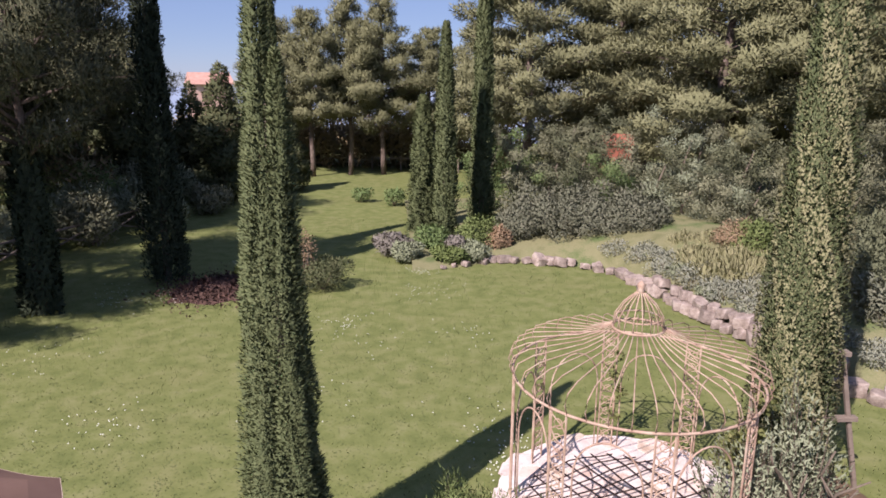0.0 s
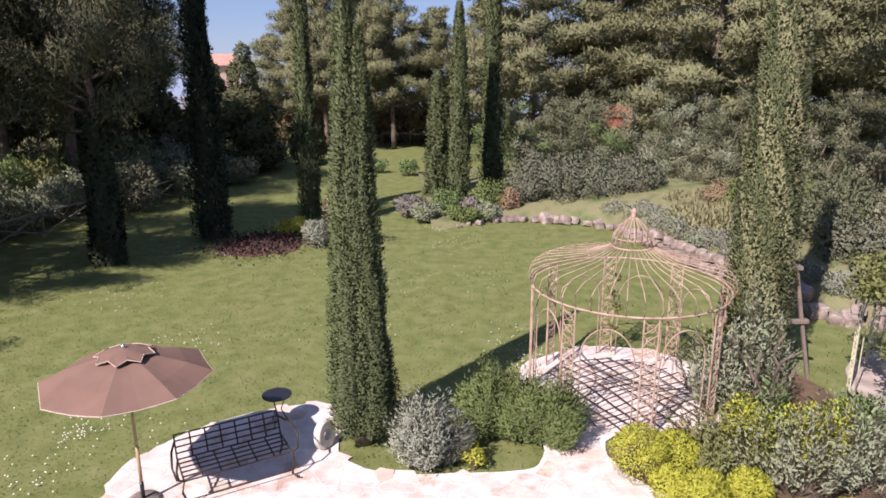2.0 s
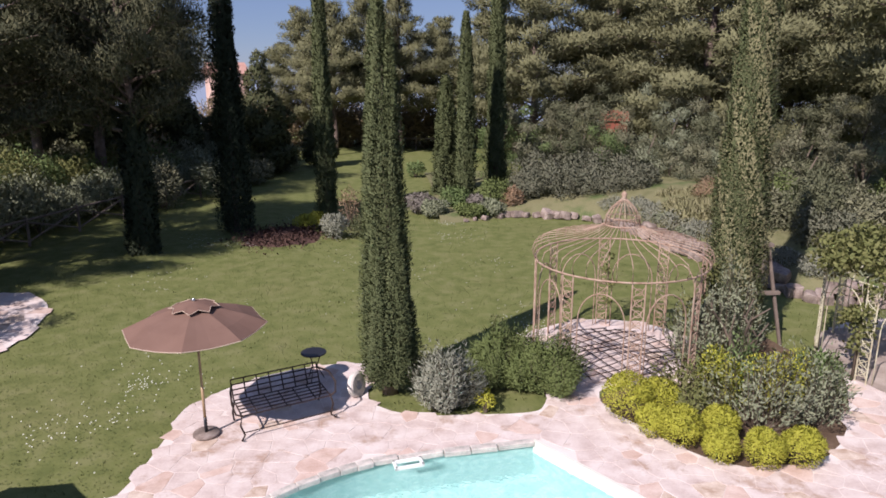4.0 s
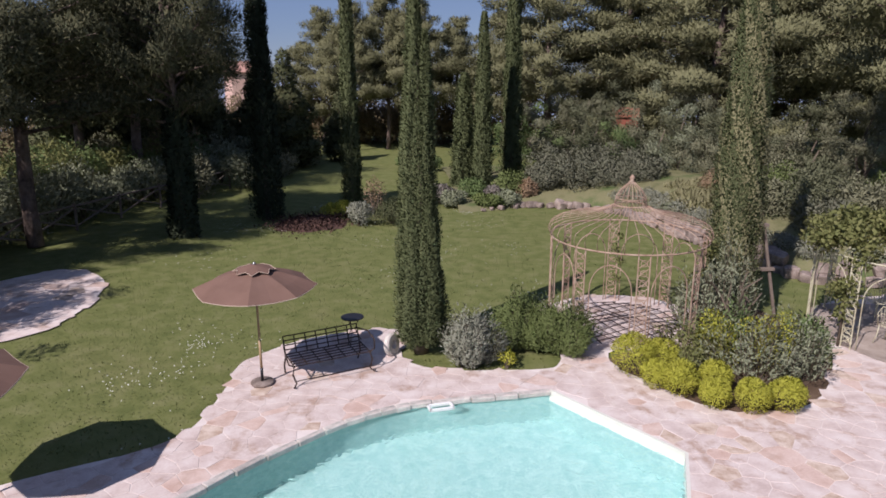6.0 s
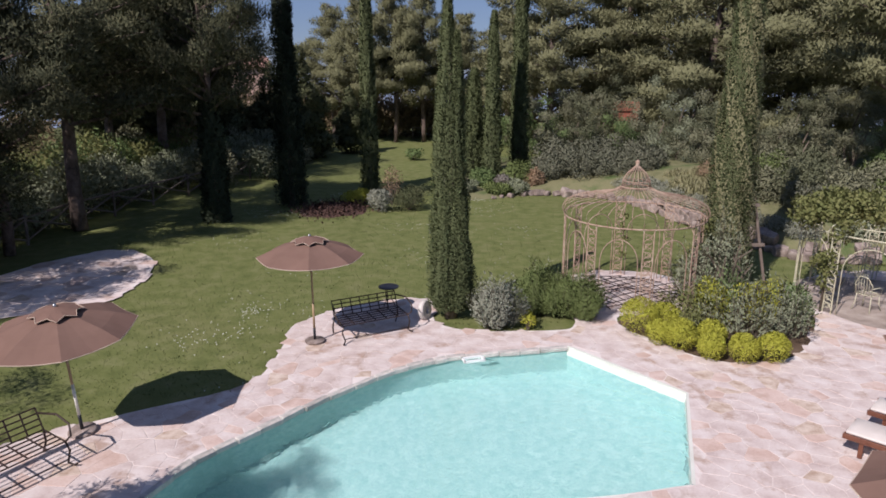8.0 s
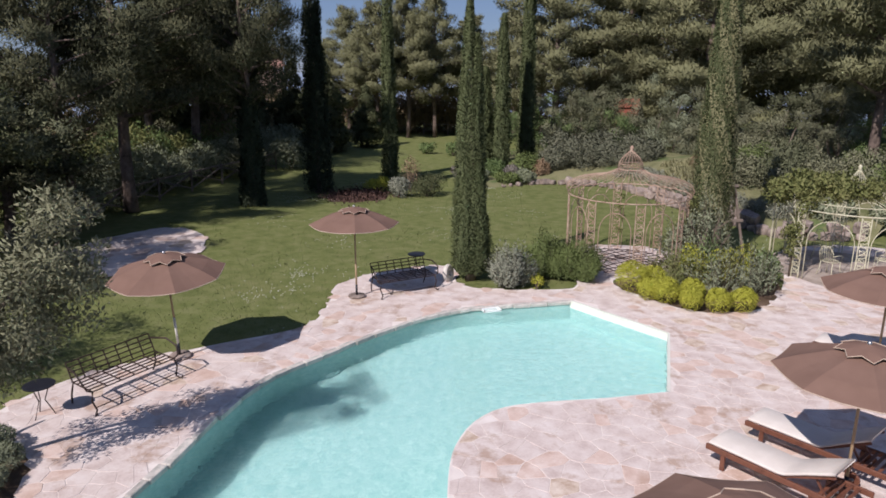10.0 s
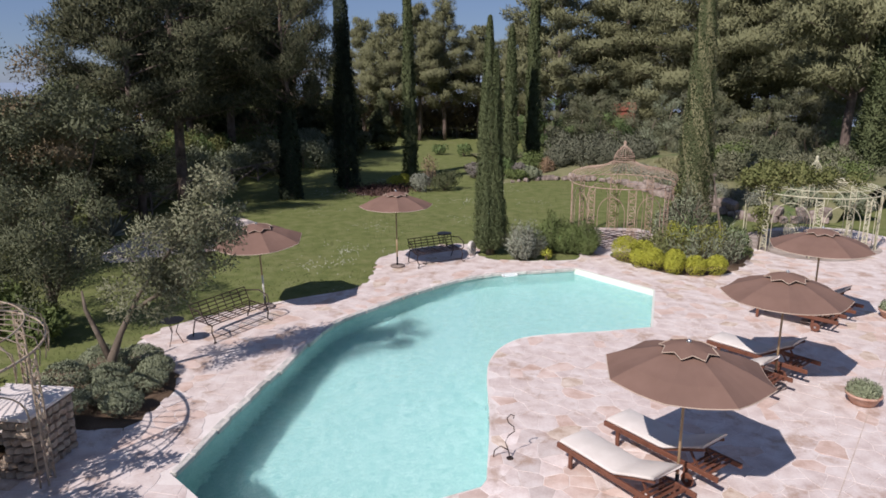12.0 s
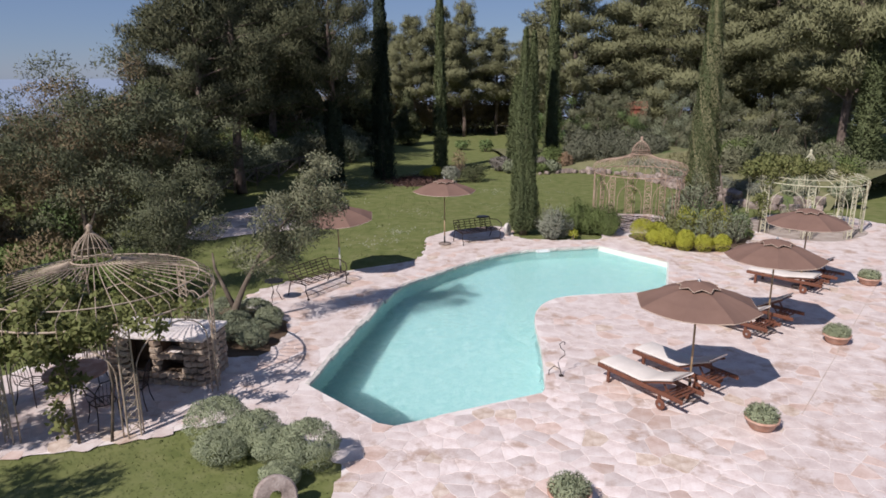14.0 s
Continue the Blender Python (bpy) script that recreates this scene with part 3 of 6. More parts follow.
# left pines, their own shade put into the needle colour
PD1 = pine_meshes(13.0, 6.0, 4.3, 80000, L_PINESHADE, 3, 0.20, 0.048)
PD2 = pine_meshes(12.0, 4.6, 4.0, 46000, L_PINESHADE, 5, 0.22, 0.055)
PD3 = pine_meshes(9.6, 3.7, 2.4, 30000, L_PINESHADE, 8, 0.24, 0.06)
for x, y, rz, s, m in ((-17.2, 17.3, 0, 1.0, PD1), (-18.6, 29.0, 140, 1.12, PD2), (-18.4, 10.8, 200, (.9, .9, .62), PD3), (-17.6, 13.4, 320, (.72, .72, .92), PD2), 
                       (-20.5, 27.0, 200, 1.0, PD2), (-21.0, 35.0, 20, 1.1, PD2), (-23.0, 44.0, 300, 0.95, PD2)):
    tree("pine_tree", x, y, m, rz, s, "umbrella-like pine with reddish trunk on the lawn edge, shade put into its needle colour", "pine tree", "pines beside the lawn")
# far pines, lighter
PL1 = pine_meshes(13.5, 4.8, 3.4, 50000, L_PINE, 11, 0.25, 0.075)
PL2 = pine_meshes(12.5, 4.2, 3.8, 44000, L_PINE, 13, 0.25, 0.075)
PL3 = pine_meshes(15.0, 6.2, 2.2, 68000, L_PINE, 17, 0.26, 0.08)
for x, y, rz, s, m in ((-10.4, 49.8, 0, (.72, .72, .93), PL2), (-7.7, 50.8, 80, (.72, .72, 1.0), PL2), (-5.4, 51.3, 200, (.7, .7, .97), PL1), (-13.5, 53, 250, (.75, .75, .85), PL1),
                       (-2.0, 54.0, 130, (.75, .75, .86), PL2), (1.8, 51.0, 20, (.75, .75, .88), PL2)):
    tree("pine_tree", x, y, m, rz, s, "tall light green pine with bare lower trunk at the far lawn", "pine tree", "pines behind the far lawn")
for x, y, rz, s, m in ((4.5, 43.0, 0, 1.0, PL3), (10.5, 45.5, 110, 1.0, PL3), (14.5, 38.0, 220, 1.05, PL3), (19.0, 37.0, 300, 1.0, PL3),
                       (23.3, 33.0, 40, 1.0, PL1), (13.0, 48.0, 160, 1.2, PL1), (20.0, 47.0, 70, 1.25, PL1), (28.5, 39.0, 10, 1.1, PL3),
                       (17.6, 22.4, 190, (1.0, 1.0, 1.3), PL2), (27.0, 48.0, 250, 1.3, PL1)):
    tree("pine_tree", x, y, m, rz, s, "large spreading yellow-green pine in the wood", "pine tree", "pines of the wood")


def cypress_meshes(H, R, n, mat, seed, spires=((0, 0, 1.0, 1.0),), length=0.11, width=0.045, trunk=0.5, quad=True, taper=0.36, foot=0.055, flare=0.02):
    r = np.random.default_rng(seed)
    Ps, Ds = [], []
    for sx, sy, sh, sr in spires:
        k = int(n * sh * sr / sum(a[2] * a[3] for a in spires))
        u = r.random(k) ** 0.85
        z = trunk + (H * sh - trunk) * u
        th = r.uniform(0, 2 * math.pi, k)
        prof = np.minimum(1, (u + foot) / (foot + flare)) ** 0.6 * np.clip((1.0 - u), 0, 1) ** taper * (1.0 - 0.22 * u)
        lump = 1 + 0.21 * np.sin(th * 5 + 2.0 * np.sin(z * 1.3 + seed) + sx * 9) + 0.13 * np.sin(th * 9 + 1.5 * np.sin(z * 2.9) + seed) + 0.16 * np.sin(z * 4.3 + th * 3 + seed * 2) * np.sin(z * 1.7 + th * 2) + 0.08 * np.sin(z * 11 + th * 7)
        rad = R * sr * prof * lump * (1 - 0.45 * r.random(k) ** 2.0)
        Ps.append(np.stack([sx + rad * np.cos(th), sy + rad * np.sin(th), z], 1))
        Ds.append(np.stack([0.55 * np.cos(th), 0.55 * np.sin(th), np.ones(k)], 1))
    P, D = np.concatenate(Ps), np.concatenate(Ds)
    g = Geo().tube([(0, 0, -0.05), (0.02, 0, H * 0.3), (0, 0.02, H * 0.8)], [0.17, 0.11, 0.03], 10)
    return g.mesh("cypress_trunk", M_BARK, smooth=True), leaves("cypress_crown", P, D * np.array([1.6, 1.6, 0.7]), length, width, mat, 0.45, quad, 0.75)


def cypress(x, y, m, label, s=(1, 1, 1), rz=0):
    return tree("cypress_tree", x, y, m, rz, s, label, "cypress", "garden cypresses")


MAIN = cypress_meshes(8.1, 1.12, 130000, L_CYP, 2, ((-0.08, 0, 1.0, 0.37), (0.14, -0.05, 0.87, 0.31), (-0.25, 0.05, 0.76, 0.29), (0.12, 0.22, 0.62, 0.30), (0.2, -0.16, 0.44, 0.36), (-0.16, -0.2, 0.38, 0.34), (0.3, 0.06, 0.28, 0.31), (-0.22, 0.16, 0.3, 0.32)),
                      0.062, 0.023, 0.18, False, 0.48, 0.03, 0.11)
cypress(-2.34, 7.75, MAIN, "slender green cypress with twin spires beside the pool terrace")
FARC = cypress_meshes(10.0, 0.62, 32000, L_CYP, 4, ((0, 0, 1, 1), (0.15, 0.05, 0.7, 0.75)), 0.13, 0.06, 0.03, False)
SHADEC = cypress_meshes(10.5, 0.88, 40000, L_CYPSHADE, 6, ((0, 0, 1, 1), (0.2, 0.1, 0.75, 0.8)), 0.13, 0.06, 0.0, False)
ivp = tree("pine_tree", -12.3, 19.0, PD2, 75, (0.64, 0.64, 1.06), "pine with ivy-wrapped trunk, deep shade put into its needle colour", "pine tree", "pines beside the lawn")
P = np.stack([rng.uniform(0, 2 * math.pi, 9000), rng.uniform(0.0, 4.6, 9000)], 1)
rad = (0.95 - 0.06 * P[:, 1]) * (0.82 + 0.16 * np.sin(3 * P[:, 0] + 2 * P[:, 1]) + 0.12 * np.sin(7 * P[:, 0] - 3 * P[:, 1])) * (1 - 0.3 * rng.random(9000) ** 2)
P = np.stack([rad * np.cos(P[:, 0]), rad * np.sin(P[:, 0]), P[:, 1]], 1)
part("ivy", leaves("trunk_ivy", P, P * np.array([1, 1, 0.02]) + np.array([0, 0, .3]), 0.19, 0.10, L_CYPSHADE, 0.6, False), ivp, "ivy wrapped round the trunk, shade put into its colour")
cypress(-10.0, 22.5, SHADEC, "tall cypress at the shaded lawn edge, shade put into its colour", (0.76, 0.76, 1.15), 50)
cypress(-6.5, 24.0, FARC, "tall narrow cypress beside the flower bed", (0.66, 0.66, 1.22), 30)
cypress(-1.4, 29.0, FARC, "short broad cypress in the far flower bed", (1.05, 1.05, 0.62), 100)
cypress(-0.45, 27.5, FARC, "slender cypress in the far flower bed", (0.78, 0.78, 0.9), 160)
cypress(1.15, 30.0, FARC, "tall slim dark cypress in the far flower bed", (0.85, 0.85, 1.25), 220)
cypress(17.6, 20.0, FARC, "tall cypress beside the planted bank", (1.3, 1.3, 0.98), 10)
IVYC = cypress_meshes(10.5, 1.0, 110000, L_CYP, 9, ((0, 0, 1, 0.85), (-0.25, -0.1, 0.8, 0.7), (0.3, -.1, 0.62, .65), (0, .3, .7, .7), (-.1, -.4, .5, .6)), 0.075, 0.032, 0.1, False)
ic = cypress(5.62, 10.6, IVYC, "broad cypress overgrown with pale flowering ivy", (0.72, 0.72, 1.0))
rr = np.random.default_rng(5)
u = rr.random(24000)
th = rr.uniform(0, 2 * math.pi, 24000)
rad = 1.02 * np.clip(1 - u, 0, 1) ** 0.42 * (1 - 0.2 * u) * (0.9 + 0.18 * np.sin(5 * th + 3 * u * 9))
P = np.stack([rad * np.cos(th), rad * np.sin(th), 0.6 + 9.3 * u], 1)
part("ivy", leaves("ivy", P, np.stack([np.cos(th), np.sin(th), 0.3 + 0 * u], 1), 0.065, 0.045, L_IVY, 0.7, False), ic, "pale green ivy leaves")


def shrub(name, x, y, rx, ry, h, mat, n, leaf, label, category="shrub", group="", nl=7, seed=0, z=0.0, flat=0.6, up=0.35, stems=True, tight=False, aspect=0):
    """A many-lobed mound of leaves on short stems."""
    r = random.Random(seed * 31 + int(x * 10) + int(y * 7))
    lobes = [(0, 0, h * 0.45, rx * 0.75, ry * 0.75, h * 0.5)]
    for i in range(nl):
        a = 2 * math.pi * i / nl + r.uniform(-0.4, 0.4)
        d = r.uniform(0.35, 0.68)
        s = r.uniform(0.32, 0.5)
        lobes.append((rx * d * math.cos(a), ry * d * math.sin(a), h * r.uniform(0.3, 0.72), rx * s, ry * s, h * r.uniform(0.25, 0.4)))
    if tight:
        lobes = [(0, 0, h * 0.46, rx * 0.9, ry * 0.9, h * 0.5)]
        for i in range(22):
            d = Vector((r.gauss(0, 1), r.gauss(0, 1), abs(r.gauss(0, 1)))).normalized()
            lobes.append((rx * .74 * d.x, ry * .74 * d.y, h * (.46 + .38 * d.z), rx * .25, ry * .25, h * .17))
    P, D = blobs(lobes, n, 0.2 if tight else 0.35)
    keep = P[:, 2] > 0.02
    P, D = P[keep], D[keep]
    t = thing(name, x, y, z, 0, label, category, group)
    part("foliage", leaves("foliage", P, D + np.array([0, 0, up]), leaf, leaf * (aspect or (0.42 if leaf < 0.1 else 0.6)), mat, flat, leaf < 0.1 and not tight), t)
    if stems:
        g = Geo()
        for i in range(6):
            a = i * 1.05 + r.random()
            g.tube([(0, 0, -0.03), (rx * 0.25 * math.cos(a), ry * 0.25 * math.sin(a), h * 0.3), (rx * 0.5 * math.cos(a), ry * 0.5 * math.sin(a), h * 0.62)], [0.035, 0.025, 0.01], 5)
        part("stem", g.mesh("stem", M_OLIVEBARK), t)
    return t


def plumes(name, x, y, rx, ry, h, mat, nstem, per, leaf, label, group="", seed=0, aspect=0.3, lean=1.0, hollow=0.25, droop=0.0, thick=0.003, z=0.0):
    """A loose bush of many upright shoots that fan out from the ground, each leafed along its upper part."""
    r = np.random.default_rng(seed + 400)
    th = r.uniform(0, 2 * math.pi, nstem)
    out = np.sqrt(r.random(nstem))
    lump = 0.82 + 0.2 * np.sin(3 * th + seed) + 0.14 * np.sin(5 * th + 2 * seed)
    top = h * (1.0 - 0.42 * out ** 2.6) * r.uniform(0.72, 1.08, nstem) * (0.9 + 0.14 * np.sin(2 * th + 4 * out + seed))
    tip = np.stack([rx * out * lump * np.cos(th) * lean, ry * out * lump * np.sin(th) * lean, top], 1)
    root = tip * np.array([0.28, 0.28, 0.0]) + np.array([0, 0, -0.03])
    bend = np.stack([tip[:, 0] * 0.32, tip[:, 1] * 0.32, -droop * top], 1)
    t = thing(name, x, y, z, 0, label, "shrub", group)
    P, D = [], []
    for u in np.linspace(hollow, 1.0, per):
        q = root + (tip - root) * u + bend * (np.sin(math.pi * u) * 0.55)
        P.append(q + r.normal(0, 0.35 * leaf + 0.012, q.shape))
        D.append(unit(tip - root) + unit(tip * np.array([1, 1, 0.01])) * 0.4)
    P, D = np.concatenate(P), np.concatenate(D)
    keep = P[:, 2] > 0.03
    part("foliage", leaves("foliage", P[keep], D[keep], leaf, leaf * aspect, mat, 0.6, False), t)
    g = Geo()
    for i in range(0, nstem, max(1, nstem // 60)):
        g.tube([tuple(root[i] + (tip[i] - root[i]) * u + bend[i] * (math.sin(math.pi * u) * 0.55)) for u in (0, .35, .7, .97)], [thick * 1.6, thick * 1.2, thick, thick * .5], 4)
    part("stem", g.mesh("stem", M_OLIVEBARK), t)
    return t


# shrubs by the cypress and gazebo
plumes("silver_shrub", -1.22, 7.0, 0.78, 0.66, 1.42, L_GREY, 330, 26, 0.075, "silver-grey feathery shrub beside the cypress", "", 1, 0.34, 1.0, 0.12)
for x, y, rx, h, k, lab in ((-0.12, 8.0, 0.78, 1.4, 620, "dense dark green rosemary bush"), (0.5, 7.95, 0.72, 1.3, 560, "upright dark green rosemary bush"), (1.0, 7.7, 0.72, 1.28, 560, "dense dark green rosemary bush by the path")):
    plumes("rosemary_bush", x, y, rx, rx * .95, h, L_ROSEMARY, k, 22, 0.085, lab, "rosemary bushes", int(10 + x * 7), 0.22, 1.0, 0.12)
shrub("yellow_flower_clump", -0.42, 6.9, 0.2, 0.18, 0.4, L_LIME, 500, 0.06, "small yellow-flowered clump in the bed", "flower", "", 5, 3)
# golden balls
for x, y, r in ((2.25, 6.75, 0.52), (2.55, 6.15, 0.33), (2.95, 5.85, 0.40), (3.45, 5.3, 0.34), (4.1, 5.15, 0.37), (4.75, 5.2, 0.37), (3.7, 6.0, 0.36), (2.9, 6.9, 0.42)):
    shrub("golden_shrub", x - 0.03, y - 0.12, r * 0.98, r * 0.98, r * 1.8, L_LIME, 5200, 0.045, "clipped golden-yellow ball shrub in the bed", "shrub", "golden ball shrubs", 9, 4, 0, 0.8, 0.3, False, True)
shrub("golden_shrub", 5.0, 6.75, 0.7, 0.5, 1.35, L_LIME, 3500, 0.06, "loose golden-yellow shrub in the bed", "shrub", "", 7, 8)
shrub("golden_shrub", 4.0, 6.9, 0.5, 0.5, 1.3, L_LIME, 3000, 0.06, "loose golden-yellow shrub in the bed", "shrub", "", 7, 9)
plumes("twiggy_shrub", 4.55, 6.3, 1.0, 0.7, 1.6, L_SAGE, 90, 26, 0.08, "loose grey-green twiggy shrub arching over golden balls", "bed shrubs", 5, 0.4, 1.1, 0.3, 0.06, 0.004)
plumes("green_shrub", 3.5, 6.75, 0.85, 0.7, 1.35, L_VINE, 150, 22, 0.075, "loose yellow-green shrub among golden balls", "bed shrubs", 6, 0.45, 1.0, 0.25)
plumes("olive_shrub", 5.55, 6.45, 0.8, 0.9, 1.65, L_SAGE, 100, 26, 0.08, "grey-green olive shrub in the bed", "bed shrubs", 7, 0.4, 1.0, 0.2, 0.05)
plumes("green_shrub", 4.35, 7.1, 0.8, 0.7, 1.5, L_GREEN, 130, 22, 0.08, "mid-green leafy shrub behind the golden balls", "bed shrubs", 12, 0.45, 1.0, 0.25)
plumes("olive_shrub", 4.3, 8.9, 0.9, 0.8, 2.0, L_SAGE, 110, 28, 0.085, "thin grey-green olive shrub with bare twigs by the gazebo", "bed shrubs", 8, 0.4, 1.0, 0.3, 0.0, 0.005)
plumes("olive_shrub", 5.0, 9.0, 0.75, 0.7, 2.6, L_SAGE, 120, 30, 0.085, "tall grey-green olive shrub under the ivy cypress", "bed shrubs", 9, 0.4, 1.0, 0.25, 0.0, 0.006)
shrub("green_shrub", 6.2, 7.6, 0.6, 0.7, 1.0, L_GREEN, 3000, 0.09, "low green shrub beside the pergola", "shrub", "bed shrubs", 7, 10)
g = sheet([smooth_poly([(1.8, 7.3), (2.2, 6.35), (3.15, 5.0), (4.5, 4.7), (5.9, 5.4), (6.9, 8.2), (6.6, 10.9), (5.2, 11.2), (5.0, 9.5), (4.3, 8.3), (2.5, 7.9)], 2)], [], lambda x, y: -0.012)
structure("flower_bed", g.mesh("flower_bed", M_SOIL), "dark soil of the planted bed by the pool", "flower bed")
g = sheet([smooth_poly([(-11.2, -1.5), (-10.0, -2.0), (-9.25, -2.8), (-9.2, -4.2), (-9.7, -5.2), (-11.5, -4.9), (-12.6, -3.6), (-12.2, -2.0)], 2)], [], lambda x, y: -0.012)
structure("flower_bed", g.mesh("flower_bed", M_SOIL), "dark soil under the olive and santolina", "flower bed")

# santolina mounds
for x, y, r, h in ((-9.75, -4.35, 0.42, 0.55), (-10.25, -3.9, 0.5, 0.55), (-9.75, -3.3, 0.45, 0.5), (-9.85, -2.65, 0.42, 0.5), (-10.4, -2.2, 0.5, 0.6), (-11.1, -2.5, 0.5, 0.75),
                   (-11.35, -3.5, 0.55, 0.8), (-10.9, -4.5, 0.6, 0.65), (-11.6, -4.3, 0.5, 0.7), (-10.6, -3.2, 0.45, 0.6),
                   (-9.0, -8.75, 0.62, 0.85), (-8.25, -9.0, 0.55, 0.7), (-7.75, -9.35, 0.45, 0.6), (-7.15, -9.55, 0.55, 0.85), (-8.7, -9.4, 0.5, 0.55), (-7.5, -10.1, 0.35, 0.4)):
    shrub("santolina", x, y, r * (1.05 if y < -8 else 1.0), r * (.97 if y < -8 else .95), h if y < -8 else h * .8, L_MOUND if y < -8 else L_SAGE, 13000 if y < -8 else 5000, 0.032 if y < -8 else 0.045, "grey-green rounded santolina mound", "shrub", "santolina mounds", 8, 12, 0, 0.8, 0.3, False, True)


def olive_tree(x, y, lobes, stems, n, leaf, label, mat=None):
    t = thing("olive_tree", x, y, 0, 0, label, "olive tree", "olive trees")
    g = Geo()
    for s in stems:
        g.tube([(a, b, c) for a, b, c, r in s], [r for a, b, c, r in s], 9)
    part("trunk", g.mesh("trunk", M_OLIVEBARK, smooth=True), t)
    P, D = blobs(lobes, n, 0.75)
    part("crown", leaves("crown", P, D, leaf, leaf * (0.35 if leaf < 0.1 else 0.5), mat or L_OLIVE, 0.9, leaf < 0.1), t)
    return t


random.seed(21)


def cloud(cx, cy, cz, sx, sy, sz, k, r):
    return [(cx + random.gauss(0, sx), cy + random.gauss(0, sy), cz + random.gauss(0, sz), r * random.uniform(.7, 1.3), r * random.uniform(.7, 1.3), r * random.uniform(.6, 1.1)) for _ in range(k)]


olive_tree(-10.7, -2.9, cloud(1.3, 0, 2.2, .32, .4, .35, 16, .36) + cloud(1.9, 0.1, 2.9, .36, .42, .4, 22, .36) + cloud(2.5, 0.1, 3.7, .3, .35, .35, 14, .28),
           [[(0, 0, -0.05, .13), (0.03, 0, .45, .10), (0.3, 0, 1.05, .065), (0.75, 0.1, 1.9, .045), (1.5, 0, 2.8, .03), (2.5, 0, 3.8, .015)],
            [(0.03, 0, .4, .08), (-.25, 0.1, 1.0, .055), (-.5, .2, 1.5, .04), (-.55, .25, 1.9, .02)], [(0.7, 0, 1.6, .05), (1.5, .3, 2.1, .03), (2.0, .4, 2.6, .02)]],
           17000, 0.085, "leaning grey-green olive tree with forked trunk in the bed")
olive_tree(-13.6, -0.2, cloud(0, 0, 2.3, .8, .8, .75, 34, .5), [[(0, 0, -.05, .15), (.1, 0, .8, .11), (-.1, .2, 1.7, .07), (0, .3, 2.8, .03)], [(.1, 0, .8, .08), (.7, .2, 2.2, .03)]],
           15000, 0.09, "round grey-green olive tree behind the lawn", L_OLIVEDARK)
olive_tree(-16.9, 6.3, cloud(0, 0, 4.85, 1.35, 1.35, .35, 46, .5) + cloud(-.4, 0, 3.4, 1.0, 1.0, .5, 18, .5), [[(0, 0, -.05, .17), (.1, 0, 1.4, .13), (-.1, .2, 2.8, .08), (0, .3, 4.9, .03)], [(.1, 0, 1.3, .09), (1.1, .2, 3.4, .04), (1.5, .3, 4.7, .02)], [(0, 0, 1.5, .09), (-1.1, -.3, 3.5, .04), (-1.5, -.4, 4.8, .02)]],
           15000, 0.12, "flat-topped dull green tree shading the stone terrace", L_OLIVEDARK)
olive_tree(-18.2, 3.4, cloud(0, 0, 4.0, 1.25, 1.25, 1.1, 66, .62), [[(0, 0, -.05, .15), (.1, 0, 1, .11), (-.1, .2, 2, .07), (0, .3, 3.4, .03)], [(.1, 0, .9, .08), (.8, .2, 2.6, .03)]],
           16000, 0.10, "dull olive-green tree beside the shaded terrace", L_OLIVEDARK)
# Added out of view, only to throw dappled shade on the dining corner.
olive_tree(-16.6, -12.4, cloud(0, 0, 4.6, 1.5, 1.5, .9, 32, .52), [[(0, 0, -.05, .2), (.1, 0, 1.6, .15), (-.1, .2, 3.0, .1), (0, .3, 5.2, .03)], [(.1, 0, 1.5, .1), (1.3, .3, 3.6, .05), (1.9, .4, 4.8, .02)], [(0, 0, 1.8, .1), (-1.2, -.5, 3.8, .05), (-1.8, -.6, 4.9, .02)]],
           11000, 0.14, "unseen spreading olive tree added to shade the dining corner", L_OLIVEDARK)
for i, (x, y, h, m) in enumerate(((-18.2, 5.4, 6.2, L_BROWN), (-20.5, 6.8, 5.6, L_BROWN), (-18.4, 9.0, 6.4, L_CONIFER), (-21.5, 10.5, 5.6, L_BROWN), (-23.5, 4.0, 5.4, L_BROWN),
                                  (-19.0, 12.8, 4.6, L_CONIFER), (-25.5, 8.0, 5.5, L_BROWN), (-22.0, 1.0, 4.6, L_BROWN), (-26.5, 1.5, 5.0, L_BROWN))):
    olive_tree(x, y, cloud(0, 0, h * .55, 1.0, 1.0, h * .2, 34, .62), [[(0, 0, -.05, .14), (.1, 0, h * .3, .1), (-.1, .2, h * .6, .06), (.2, 0, h * .92, .02)],
               [(.1, 0, h * .25, .07), (.9, .3, h * .55, .04), (1.3, .2, h * .8, .015)], [(.1, 0, h * .2, .07), (-.9, -.3, h * .5, .04), (-1.2, -.1, h * .78, .015)]],
               11000, 0.12, "brownish scrubby tree in the thicket" if m is L_BROWN else "dark scrubby evergreen tree in the thicket", m)
for i in range(9):
    shrub("green_shrub", -20.5 + i * 0.85 + random.uniform(-.2, .2), 0.3 + random.uniform(-.5, .5) - 0.12 * i, 0.8, 0.7, 1.2 + random.uniform(-.2, .3), L_ROSEMARY, 2400, 0.12,
          "glossy dark green hedge shrub behind the pergola", "shrub", "hedge shrubs", 7, i)
# thicket beyond the rail fence
for i in range(15):
    x, y = -19.5 - random.uniform(0, 9) + (i % 3) * 1.5, 14 + i * 1.9 + random.uniform(-.8, .8)
    shrub("thicket_shrub", x, y, 1.5, 1.4, random.uniform(1.8, 2.8), (L_VINE, L_GREEN, L_SAGE)[i % 3], 3600, 0.14, "untrimmed grey-green thicket shrub beyond the fence", "shrub", "thicket shrubs", 8, i)
